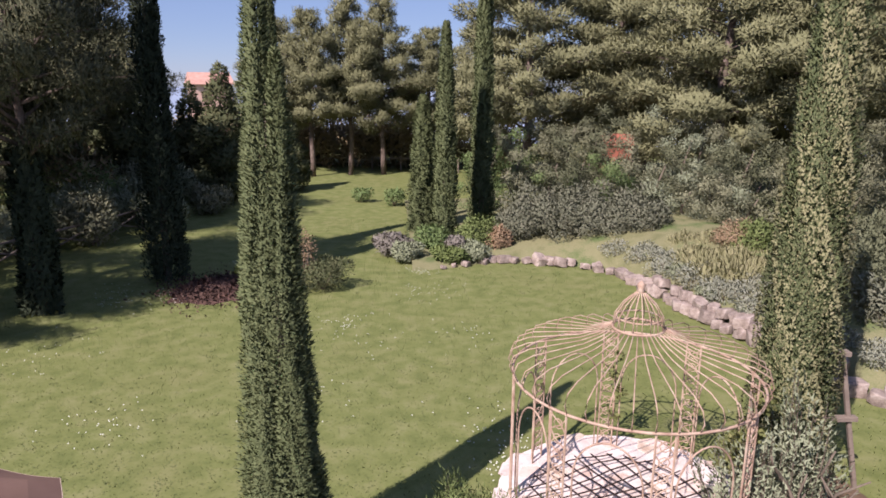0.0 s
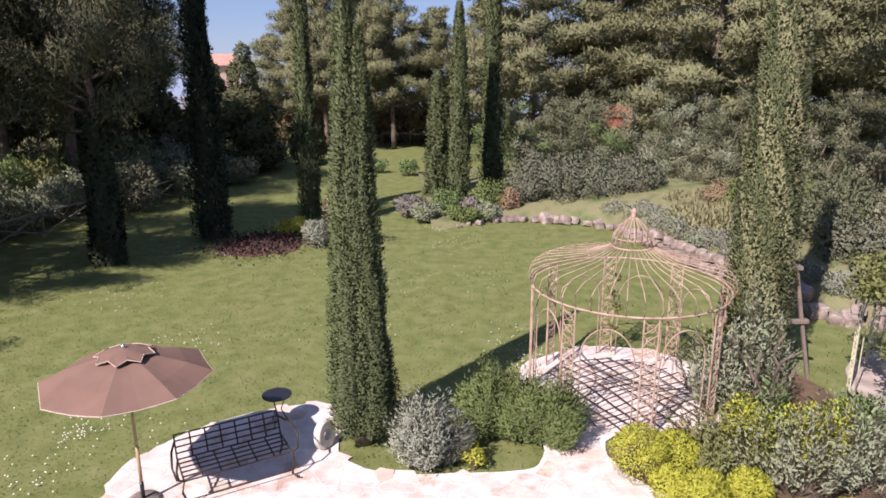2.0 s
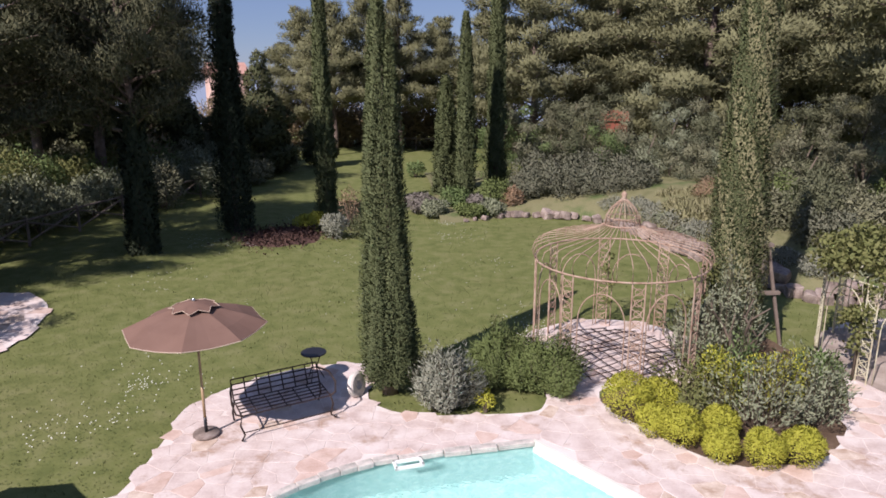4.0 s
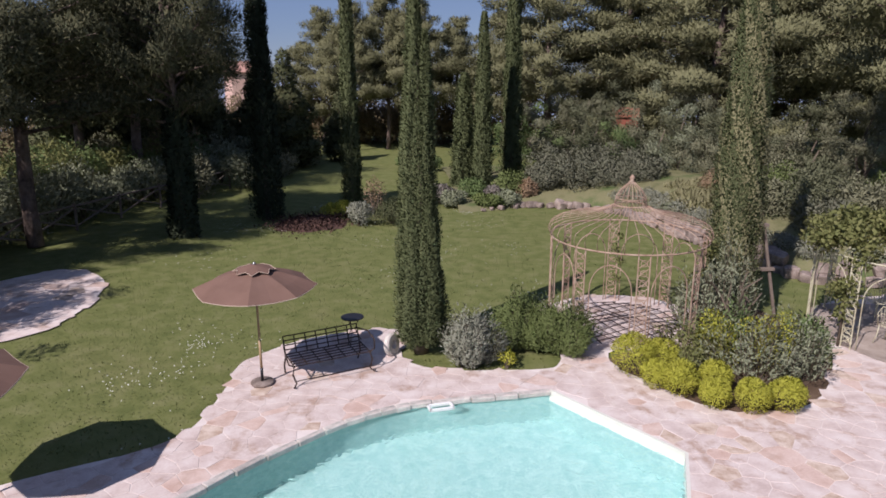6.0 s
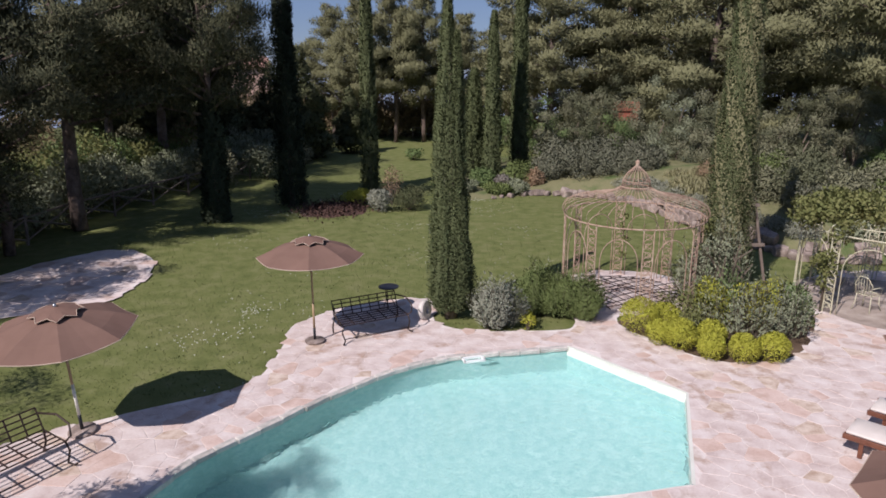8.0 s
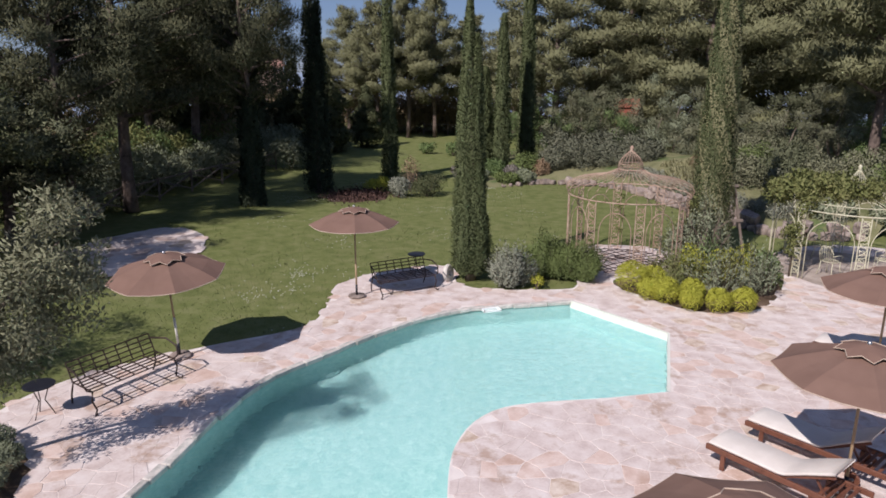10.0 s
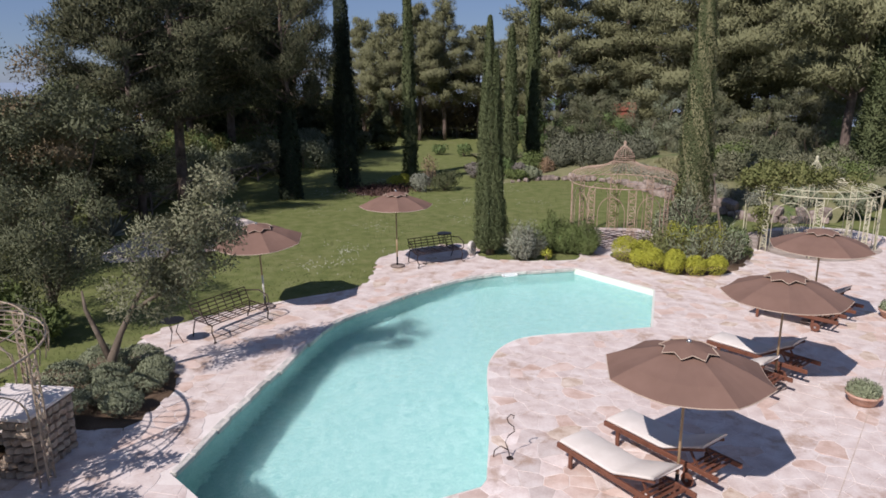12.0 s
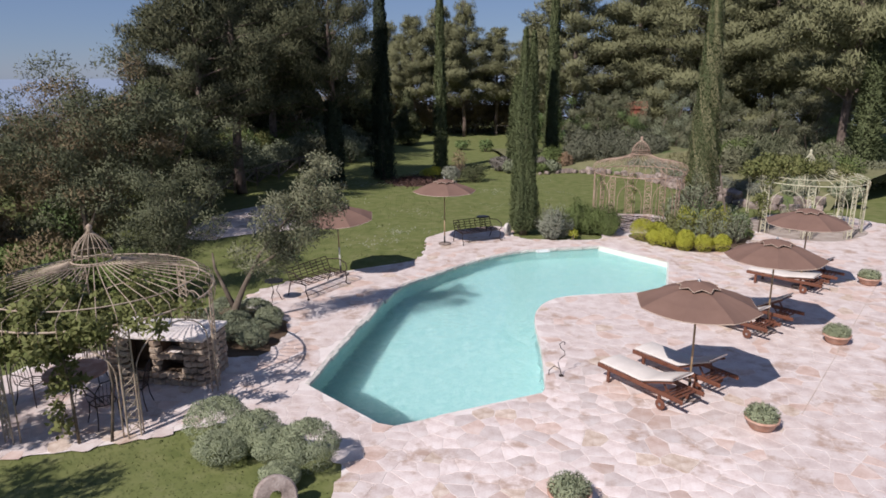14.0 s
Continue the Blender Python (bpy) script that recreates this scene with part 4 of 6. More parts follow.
for i, (x, y) in enumerate(((-15.2, 27.5), (-13.4, 30.5), (-16.5, 31), (-18, 36), (-12.8, 35))):
    shrub("thicket_shrub", x, y, 1.2, 1.2, random.uniform(1.3, 2.2), (L_OLIVE, L_SAGE)[i % 2], 3000, 0.14, "grey-green shrub at the shaded lawn edge", "shrub", "thicket shrubs", 8, i)
for i in range(22):
    u = i / 21
    x, y = -18.6 + 4.0 * u ** 1.5 - (1.9 if i % 2 else 0.2) - random.uniform(0, .7), 15.5 + 18 * u
    shrub("thicket_shrub", x, y, random.uniform(1.2, 1.8), 1.4, random.uniform(2.0, 3.2) * (.8 if i % 2 == 0 else 1.1), (L_SAGE, L_VINE, L_SAGE, L_GREEN)[i % 4], 2800, 0.13, "dense grey-green thicket shrub close behind the fence", "shrub", "thicket shrubs", 9, i)
for i, (x, y, h) in enumerate(((-17.2, 35.5, 2.8), (-15.6, 37.0, 2.4), (-19.0, 38.5, 3.2), (-16.8, 40.5, 3.0), (-12.4, 40.5, 1.8), (-19.5, 33.0, 3.0), (-21.5, 30.5, 3.2))):
    shrub("thicket_shrub", x, y, 1.6, 1.4, h, (L_OLIVE, L_SAGE)[i % 2], 3600, 0.14, "grey-green shrub at the shaded lawn edge", "shrub", "thicket shrubs", 8, i + 40)
for i in range(26):
    x, y = -17.6 - random.uniform(0, 8), -7.0 + 0.5 * i + random.uniform(-.6, .6)
    shrub("thicket_shrub", x, y, random.uniform(1.0, 1.6), 1.2, random.uniform(1.4, 2.6), (L_BROWN, L_OLIVEDARK, L_BROWN, L_GREEN)[i % 4], 2400, 0.11, "brownish untrimmed thicket shrub behind the garden", "shrub", "thicket shrubs", 9, i + 60)
for i in range(11):
    x, y, h = -23.0 - random.uniform(0, 9), 5.0 + 2.1 * i + random.uniform(-1, 1), random.uniform(4.0, 5.4)
    olive_tree(x, y, cloud(0, 0, h * .5, 1.3, 1.3, h * .22, 30, .6), [[(0, 0, -.05, .14), (.1, 0, h * .3, .1), (-.1, .2, h * .6, .06), (.2, 0, h * .95, .02)],
               [(.1, 0, h * .25, .07), (.9, .3, h * .55, .04), (1.4, .2, h * .85, .015)], [(.1, 0, h * .2, .07), (-.9, -.3, h * .5, .04), (-1.3, -.1, h * .85, .015)]],
               6000, 0.12, "brownish scrubby tree in the thicket", (L_BROWN, L_BROWN, L_OLIVEDARK)[i % 3])
CONE = [(0, 0, 1.0, 1.7, 1.7, 1.0), (0, 0, 2.4, 1.5, 1.5, 1.1), (0.1, 0, 3.8, 1.2, 1.2, 1.1), (0, 0, 5.2, .8, .8, 1.0), (.1, 0, 6.3, .4, .4, .7)]
CL = CONE + [(1.3 * math.cos(a), 1.3 * math.sin(a), z, .7, .7, .6) for a, z in ((0, 1.2), (1, 2), (2, 1.3), (3, 2.4), (4, 1.4), (5, 2.2), (.5, 3.2), (2.5, 3.3), (4.5, 3.4))]
P, D = blobs(CL, 16000, 0.45)
cm = (Geo().tube([(0, 0, -.05), (0, 0, 3), (0, 0, 6)], [.16, .1, .03], 8).mesh("conifer_trunk", M_BARK), leaves("conifer_crown", P, D, 0.2, 0.12, L_CONIFER, 0.6, False))
for x, y, rz, s in ((-13.3, 39.0, 0, 1.1), (-15.8, 41.0, 80, 0.95), (-10.4, 43.0, 160, 0.7), (-18.4, 38.0, 30, 1.05), (-21.0, 41.0, 120, 1.15), (-20.2, 34.0, 200, 0.95), (-24.5, 38.0, 70, 1.2), (-23.5, 31.0, 260, 1.1)):
    tree("conifer_tree", x, y, cm, rz, s, "dark brownish-green conical conifer by the lawn", "conifer", "conifers")

# flower bed with mulch
g = sheet([smooth_poly([(-9.3, 20.6), (-8.4, 19.7), (-7.2, 19.9), (-6.4, 20.6), (-6.5, 22.3), (-7.2, 23.4), (-8.9, 23.0)], 3)], [], lambda x, y: -0.06 + 0.26 * math.exp(-((x + 7.9) ** 2 + (y - 21.5) ** 2) / 1.1) + 0.05 * noise.noise(Vector((x * 2.2, y * 2.2, 0))),
          keep=[(-8.5 + 0.35 * i, 20.5 + 0.35 * j) for i in range(6) for j in range(7)])
structure("flower_bed", g.mesh("mulch", M_MULCH, smooth=True), "bed of reddish-brown bark mulch under cypress", "flower bed")
P = np.stack([rng.normal(-7.9, .75, 2600), rng.normal(21.3, .85, 2600), rng.uniform(.02, .22, 2600)], 1)
tagged(new("bark_chips", leaves("bark_chips", P, rng.normal(0, 1, P.shape), .11, .07, M_MULCH, .4)), "reddish-brown bark chips heaped on the bed", "bark chips", "", "stuff")
shrub("golden_shrub", -7.0, 23.0, 0.75, 0.5, 0.6, L_LIME, 2200, 0.09, "low yellow-green shrub behind the mulch", "shrub", "", 6, 2)
shrub("silver_shrub", -5.75, 21.3, 0.62, 0.55, 1.0, L_GREY, 2800, 0.09, "silver-grey rounded shrub at the lawn edge", "shrub", "", 7, 3)
shrub("dark_shrub", -4.45, 21.6, 0.95, 0.8, 1.0, L_CONIFER, 4200, 0.08, "dark clipped round shrub on the lawn", "shrub", "", 8, 4)
shrub("russet_shrub", -5.3, 22.6, 0.5, 0.5, 1.9, L_RUSSET, 900, 0.09, "thin russet twiggy shrub near the cypress", "shrub", "", 6, 5)
shrub("small_shrub", -5.4, 39.0, 0.7, 0.6, 0.8, L_GREEN, 900, 0.12, "small rounded shrub on the far lawn", "shrub", "far lawn shrubs", 6, 6)
shrub("small_shrub", -3.4, 37.8, 0.7, 0.6, 0.9, L_GREEN, 900, 0.12, "small rounded shrub on the far lawn", "shrub", "far lawn shrubs", 6, 7)
# far flower bed round three cypresses
for i, (x, y, rx, h, m, lab) in enumerate(((-2.6, 26.3, .9, 1.0, L_LAVENDER, "lavender clump with mauve flower heads"), (-1.9, 25.2, .7, .8, L_SAGE, "grey-green low shrub in the far bed"),
                                           (-0.9, 26.5, .9, 1.3, L_GREEN, "leafy green shrub below the cypress"), (0.9, 26.8, 1.0, 1.7, L_ROSEMARY, "bushy dark green shrub below the cypress"),
                                           (-0.2, 25.0, .7, .7, L_ROSEMARY, "low green plant at the bed edge"), (0.7, 25.4, .6, .8, L_SAGE, "low grey-green plant at the bed edge"),
                                           (0.0, 25.5, .45, .95, L_LAVENDER, "lavender clump with mauve flower heads"), (1.7, 26.6, .55, 1.2, L_RUSSET, "yellow-brown upright shrub in the far bed"))):
    shrub("bed_plant", x, y, rx, rx * .8, h, m, 2600, 0.11, lab, "plant", "far bed plants", 7, i)

# raised bank with rock edging
WALL = [(-1.6, 24.0), (-0.4, 24.3), (1.4, 25.4), (2.7, 25.2), (4.4, 24.9), (5.7, 23.9), (6.5, 21.6), (7.1, 19.0), (7.9, 17.0), (8.5, 15.0), (9.1, 13.6), (10.4, 13.0), (12.5, 13.0)]
g = Geo()
OFF = (0.02, 0.6, 1.6, 3.2, 6.0, 10.0, 16.0)
HGT = (-0.10, 0.42, 0.75, 1.15, 1.45, 1.3, -0.1)
for i, (x, y) in enumerate(WALL):
    u = i / (len(WALL) - 1)
    a = math.radians(95 - 60 * u)
    sc = 0.35 + 0.65 * min(1, max(0, (i - 1.5) / 3))
    for o, hh in zip(OFF, HGT):
        g.v.append((x + o * math.cos(a), y + o * math.sin(a), hh * sc + (0.06 * noise.noise(Vector((x + o, y, 1.7))) if hh > 0 else 0)))
k = len(OFF)
g.f = [(i * k + j, i * k + j + 1, (i + 1) * k + j + 1, (i + 1) * k + j) for i in range(len(WALL) - 1) for j in range(k - 1)]
structure("bank", g.mesh("bank", M_BANK, smooth=True), "dry raised planted bank behind the rocks", "bank")
edging = thing("rock_edging", 0, 0, 0, 0, "rough pinkish limestone rock edging along the lawn", "rock edging", "", "structure")


def rock(seed, s, mat):
    r = random.Random(seed)
    bm = bmesh.new()
    bmesh.ops.create_icosphere(bm, subdivisions=2, radius=1)
    for v in bm.verts:
        d = 1 + 0.28 * noise.noise(v.co * 1.6 + Vector((seed * 3.1, 0, 0)))
        v.co = Vector((max(-.72, min(.70, v.co.x * d)), max(-.62, min(.64, v.co.y * d)), max(-.6, min(.54, v.co.z * d)))) * s
    me = bpy.data.meshes.new("rock")
    bm.to_mesh(me)
    bm.free()
    me.materials.append(mat)
    return me


ROCKS = [rock(i, 0.30, M_ROCK) for i in range(7)]
random.seed(4)
for (ax, ay), (bx, by) in zip(WALL, WALL[1:]):
    L = math.hypot(bx - ax, by - ay)
    m = max(2, int(L / 0.42))
    for i in range(m):
        t = i / m
        if ax < 1.2 and random.random() < 0.35:
            continue
        for lay in range(2 if ay < 22 and random.random() < 0.75 else 1):
            ob = part("rock", random.choice(ROCKS), edging)
            s = random.uniform(0.7, 1.25) * (0.6 if ax < 1 else 1.0)
            ob.matrix_world = pose(ax + (bx - ax) * t + random.uniform(-.08, .08) + 0.15 * lay, ay + (by - ay) * t + random.uniform(-.08, .08) + .12 * lay, 0.12 * s + 0.30 * lay, random.uniform(-15, 15), random.uniform(-15, 15), random.uniform(0, 360)) @ Matrix.Diagonal((s * random.uniform(.8, 1.3), s, s * random.uniform(.8, 1.05), 1))
# planting on the bank
random.seed(9)
for i, (x, y, rx, h, z) in enumerate(((2.6, 27.5, 1.3, 1.7, .2), (4.2, 27.3, 1.5, 1.9, .3), (5.9, 27.0, 1.5, 1.9, .4), (7.4, 26.6, 1.3, 1.7, .6), (3.4, 29.0, 1.4, 2.2, .4), (5.4, 29.0, 1.5, 2.3, .5), (7.6, 28.6, 1.4, 2.0, .7))):
    shrub("purple_shrub", x, y, rx, rx * .85, h, L_PURPLE, 4600, 0.11, "dense purplish-grey spreading shrub on the bank", "shrub", "purple bank shrubs", 9, i, z, 0.8, 0.3)
shrub("round_shrub", 9.9, 23.2, 1.15, 1.0, 1.4, L_RUSSET, 5200, 0.08, "clipped round olive-brown shrub on the bank", "shrub", "", 9, 3, 0.75, 0.8, 0.2)
for i, (x, y, rx, h, z) in enumerate(((6.1, 25.0, .6, .6, .2), (6.8, 23.7, .6, .6, .35), (7.2, 22.2, .6, .6, .3), (7.5, 20.6, .6, .65, .3), (7.9, 19.3, .55, .6, .3), (8.4, 18.2, .6, .65, .3), (8.8, 17.0, .55, .6, .3), (9.2, 15.6, .5, .55, .3), (9.8, 14.5, .5, .55, .3), (8.3, 21.0, .6, .5, .5), (9.0, 19.4, .6, .5, .5))):
    shrub("santolina", x, y, rx * 1.4, rx * 1.25, h * 1.35, L_GREY, 2200, 0.075, "grey santolina cushion above the rocks", "shrub", "bank santolina", 7, i, z)
for i in range(30):
    x, y = 8.0 + random.uniform(0, 3.0), 20.0 + random.uniform(0, 5)
    shrub("grass_clump", x, y, .65, .65, .75, L_STRAW, 1500, 0.17, "pale yellow-green ornamental grass clump", "grass", "bank grasses", 6, i, 0.5 + 0.06 * (x - 7), 0.4, 1.4, False, aspect=.2)
for i, (x, y, h, m) in enumerate(((3.0, 32.0, 4.6, L_OLIVE), (5.5, 33.0, 5.2, L_OLIVEDARK), (8.0, 31.5, 3.9, L_OLIVE), (10.6, 31.5, 4.8, L_SAGE), (12.6, 29.5, 4.4, L_OLIVEDARK), (9.7, 28.5, 2.6, L_SAGE), (11.7, 26.6, 2.6, L_OLIVE),
                                  (14.5, 27.5, 3.6, L_OLIVE), (14.0, 23.8, 3.2, L_OLIVEDARK), (17.0, 25.5, 3.8, L_OLIVE), (19.5, 24.0, 3.6, L_GREEN), (6.8, 34.0, 4.6, L_OLIVE), (1.9, 34.5, 4.0, L_GREEN), (12.0, 33.5, 5.0, L_OLIVE), (16.8, 30.5, 4.8, L_OLIVEDARK), (4.3, 30.3, 3.6, L_OLIVEDARK), (6.8, 30.5, 3.8, L_GREEN), (9.0, 30.0, 3.6, L_OLIVEDARK), (11.0, 28.8, 3.4, L_OLIVE), (19.5, 29.5, 4.8, L_OLIVE), (22.0, 27.0, 4.0, L_OLIVEDARK))):
    olive_tree(x, y, cloud(0, 0, h * .55, 1.05, 1.0, h * .25, 32, .46), [[(0, 0, -.05, .12), (.1, 0, h * .3, .09), (-.1, .2, h * .6, .05), (.2, 0, h * .9, .02)], [(.1, 0, h * .25, .07), (.8, .2, h * .6, .03)], [(.05, 0, h * .2, .07), (-.8, -.2, h * .55, .03)]],
               9500, 0.10, "grey-green bushy olive tree on the bank" if m is not L_GREEN else "mid-green bushy small tree on the bank", m)
for i, (x, y, rx, h) in enumerate(((11.0, 16.2, 1.2, 1.9), (12.8, 15.6, 1.3, 2.0), (14.5, 16.4, 1.4, 1.9), (12.0, 18.2, 1.3, 1.9), (14.2, 19.0, 1.5, 2.0), (11.5, 20.8, 1.2, 1.7), (13.6, 21.6, 1.4, 1.9), (16.5, 17.5, 1.4, 1.6), (16.4, 21.5, 1.5, 2.0), (11.4, 14.0, .8, 1.2), (13.5, 13.6, .9, 1.0))):
    shrub("bank_shrub", x, y, rx, rx * .85, h, (L_PURPLE, L_OLIVE, L_ROSEMARY)[i % 3] if y > 15 else L_SAGE, 4200, 0.11, "dull green spreading shrub behind the rocks", "shrub", "bank shrubs", 9, i, 0.25, 0.8, 0.3)

for i, (x, y, rx, h, m) in enumerate(((9.9, 18.4, 1.0, 2.2, L_OLIVE), (11.0, 17.3, 1.15, 2.4, L_OLIVEDARK), (12.4, 16.9, 1.2, 2.2, L_OLIVE), (10.6, 19.8, 1.2, 2.5, L_ROSEMARY), (12.6, 20.2, 1.3, 2.6, L_OLIVEDARK), (15.2, 18.6, 1.4, 2.5, L_OLIVE), (10.4, 22.6, 1.1, 1.9, L_ROSEMARY), (12.2, 23.6, 1.4, 2.4, L_OLIVE))):
    shrub("bank_shrub", x, y, rx, rx * .85, h, m, 5200, 0.10, "tall dense grey-green hedge shrub on the bank", "shrub", "bank hedge shrubs", 10, i, 0.4, 0.8, 0.3)
for i in range(34):
    x, y = 6.9 + random.uniform(0, 2.6), 19.5 + random.uniform(0, 6)
    shrub("bank_plant", x, y, random.uniform(.35, .6), .45, random.uniform(.35, .6), (L_SAGE, L_STRAW, L_GREY, L_OLIVE)[i % 4], 1100, 0.08, "low dry cushion plant on the bank", "plant", "bank plants", 6, i, 0.45)


# ---- gazebos ----
def gazebo(x, y, rz, R, top, eave, mat, name_label, nribs, arch_h=2.0, cap=0.42, pillars=6, pw=0.26, rounded=False):
    """Iron gazebo: latticed pillars, arches, rings, an onion dome of ribs with a cap and finial."""
    t = thing("gazebo", x, y, 0, rz, name_label, "gazebo", "iron gazebos")
    ring = lambda r, z, k=48: [(r * math.cos(2 * math.pi * i / k), r * math.sin(2 * math.pi * i / k), z) for i in range(k)]
    neck = top - 0.72
    for i in range(pillars):
        a = 2 * math.pi * i / pillars
        g = Geo()
        c, s = math.cos(a), math.sin(a)
        at = lambda u, z: (R * c - u * s, R * s + u * c, z)
        for u in (-pw / 2, pw / 2):
            g.tube([at(u, -0.02), at(u, eave * .5), at(u, eave)], 0.017, 6)
        for j in range(9):
            z0 = 0.12 + j * (eave - 0.2) / 9
            z1 = z0 + (eave - 0.2) / 9
            g.tube([at(-pw / 2, z0), at(0.05 * (-1) ** j, (z0 + z1) / 2), at(pw / 2, z1)], 0.010, 5)
            g.tube([at(pw / 2, z0), at(0.05 * (-1) ** j, (z0 + z1) / 2), at(-pw / 2, z1)], 0.010, 5)
            g.tube([at(0.075 * math.cos(q * math.pi / 4), (z0 + z1) / 2 + 0.075 * math.sin(q * math.pi / 4)) for q in range(8)], 0.009, 5, True)
        part("pillar", g.mesh("pillar", mat), t)
        a2 = 2 * math.pi * (i + 1) / pillars
        p, q = Vector((R * c, R * s)), Vector((R * math.cos(a2), R * math.sin(a2)))
        d = (q - p).normalized()
        p, q = p + d * pw * .9, q - d * pw * .9
        w = (q - p).length
        pts = [(*(p + d * (w / 2 - w / 2 * math.cos(math.pi * k / 14))), arch_h - 0.62 + 0.62 * math.sin(math.pi * k / 14)) for k in range(15)]
        part("arch", Geo().tube([(*p, -0.02), (*p, 0.7)] + pts + [(*q, 0.7), (*q, -0.02)], 0.014, 6).mesh("arch", mat, smooth=True), t)
    part("eave_ring", Geo().tube(ring(R + 0.02, eave), 0.022, 6, True).mesh("eave_ring", mat, smooth=True), t)
    if rounded:
        part("upper_ring", Geo().tube(ring(R * .89, eave + (neck - eave) * .42), 0.014, 6, True).mesh("upper_ring", mat, smooth=True), t)
    part("neck_ring", Geo().tube(ring(cap * .92, neck, 28), 0.020, 6, True).mesh("neck_ring", mat, smooth=True), t)
    part("cap_ring", Geo().tube(ring(cap * .8, neck + 0.16, 28), 0.014, 6, True).mesh("cap_ring", mat, smooth=True), t)
    rise = neck - eave
    prof = [(R + 0.02, eave), (R + 0.09, eave + rise * .2), (R + 0.03, eave + rise * .4), (R * .89, eave + rise * .54), (R * .68, eave + rise * .63), (R * .47, eave + rise * .72), (R * .32, eave + rise * .85), (cap * .92, neck)]
    if rounded:
        prof = [(R + 0.02, eave - .3), (R + 0.06, eave - .05), (R + 0.02, eave + rise * .24), (R * .89, eave + rise * .42), (R * .70, eave + rise * .54), (R * .5, eave + rise * .66), (R * .32, eave + rise * .82), (cap * .92, neck)]
    for i in range(nribs):
        a = 2 * math.pi * (i + 0.5) / nribs
        part("rib", Geo().tube([(r * math.cos(a), r * math.sin(a), z) for r, z in prof], 0.0095, 5).mesh("rib", mat, smooth=True), t)
    for i in range(18):
        a = 2 * math.pi * i / 18
        g = Geo().tube([(r * math.cos(a), r * math.sin(a), z) for r, z in ((cap * .92, neck), (cap * .86, neck + .2), (cap * .6, neck + .38), (cap * .25, neck + .52), (0.04, neck + .58))], 0.009, 5)
        part("cap_rib", g.mesh("cap_rib", mat, smooth=True), t)
    part("finial", Geo().lathe([(0.02, neck + .55), (0.07, neck + .58), (0.04, neck + .62), (0.065, neck + .66), (0.05, neck + .70), (0.01, neck + .74)], 12).mesh("finial", mat, smooth=True), t)
    return t


gazebo(2.70, 9.75, 43, 1.88, 3.78, 2.28, M_RUST, "rusty pink-brown iron gazebo with open ribbed dome", 40, 1.95, 0.42, 8)
lat = thing("iron_lattice", 2.62, 9.55, 0.02, 28, "rusty iron lattice panels lying on the gazebo floor", "iron lattice")
random.seed(19)
for k in range(11):
    u = -1.35 + 0.27 * k
    w = math.sqrt(max(0.05, 1.62 ** 2 - u * u))
    h = random.uniform(.03, .07)
    part("bar", Geo().tube([(u + .06 * math.sin(q * 1.1 + k), -w + 2 * w * q / 6, h + .05 * math.sin(math.pi * q / 6)) for q in range(7)], .013, 5).mesh("bar", M_IRON, smooth=True), lat)
    part("bar", Geo().tube([(-w + 2 * w * q / 6, u + .06 * math.sin(q * 1.3 + k), h + .03 + .05 * math.sin(math.pi * q / 6)) for q in range(7)], .013, 5).mesh("bar", M_IRON, smooth=True), lat)
gazebo(9.45, 9.1, 25, 2.2, 3.30, 2.12, M_CREAM, "cream-green painted iron gazebo with climbing plant", 32, 1.85, 0.26, 8, 0.24, True)
gazebo(-11.95, -6.95, 8, 2.2, 3.62, 2.22, M_BEIGE, "beige iron gazebo with ribbed dome over the dining table", 44, 1.85, 0.42, 6, 0.22, True)


def creeper(x, y, z, lobes, n, leaf, mat, label, canes):
    t = thing("climbing_plant", x, y, z, 0, label, "climbing plant", "climbing plants")
    P, D = blobs(lobes, n, 0.9)
    part("foliage", leaves("foliage", P, D, leaf, leaf * .7, mat, 0.9), t)
    g = Geo()
    for c in canes:
        g.tube(c, [0.03 * (1 - .6 * i / len(c)) for i in range(len(c))], 6)
    part("stem", g.mesh("stem", M_OLIVEBARK, smooth=True), t)


random.seed(33)
creeper(9.45, 9.1, 0, cloud(-1.3, -.3, 2.6, .6, .8, .15, 34, .34) + cloud(-.2, -.5, 2.62, .6, .5, .12, 24, .28) + cloud(-1.9, -.7, 1.5, .15, .2, .5, 10, .22), 10000, 0.10, L_VINE,
        "yellow-green climber spreading over the gazebo dome", [[(-2.1, -.8, -.03), (-2.05, -.75, 1), (-1.95, -.6, 2.2), (-1.2, -.3, 2.55)]])
creeper(-11.95, -6.95, 0, cloud(-.2, -1.7, 2.15, .8, .35, .2, 36, .26) + cloud(.4, -1.9, 1.2, .12, .14, .5, 12, .18) + cloud(1.1, -1.0, 2.3, .6, .5, .18, 20, .22) + cloud(-1.95, -.9, 1.4, .15, .2, .6, 16, .22) + cloud(-1.6, -.8, 2.3, .4, .6, .15, 16, .26) + cloud(-.5, -1.8, 2.0, .6, .25, .2, 16, .26), 17000, 0.10, L_VINE,
        "green climbing rose along the gazebo eave", [[(.45, -2.0, -.03), (.42, -1.98, 1), (.3, -1.9, 2.1), (-.6, -1.8, 2.2)], [(1.0, -1.9, -.03), (1.1, -1.8, 1.1), (.9, -1.6, 2.2)]])
creeper(2.7, 9.75, 0, cloud(1.75, -.3, 1.2, .15, .2, .6, 12, .22) + cloud(.2, 1.7, 1.4, .08, .08, .5, 5, .1), 1500, 0.09, L_VINE,
        "thin climber on the rusty gazebo pillar", [[(1.8, -.4, -.03), (1.85, -.35, 1), (1.75, -.2, 2.1)]])
g = Geo()
random.seed(12)
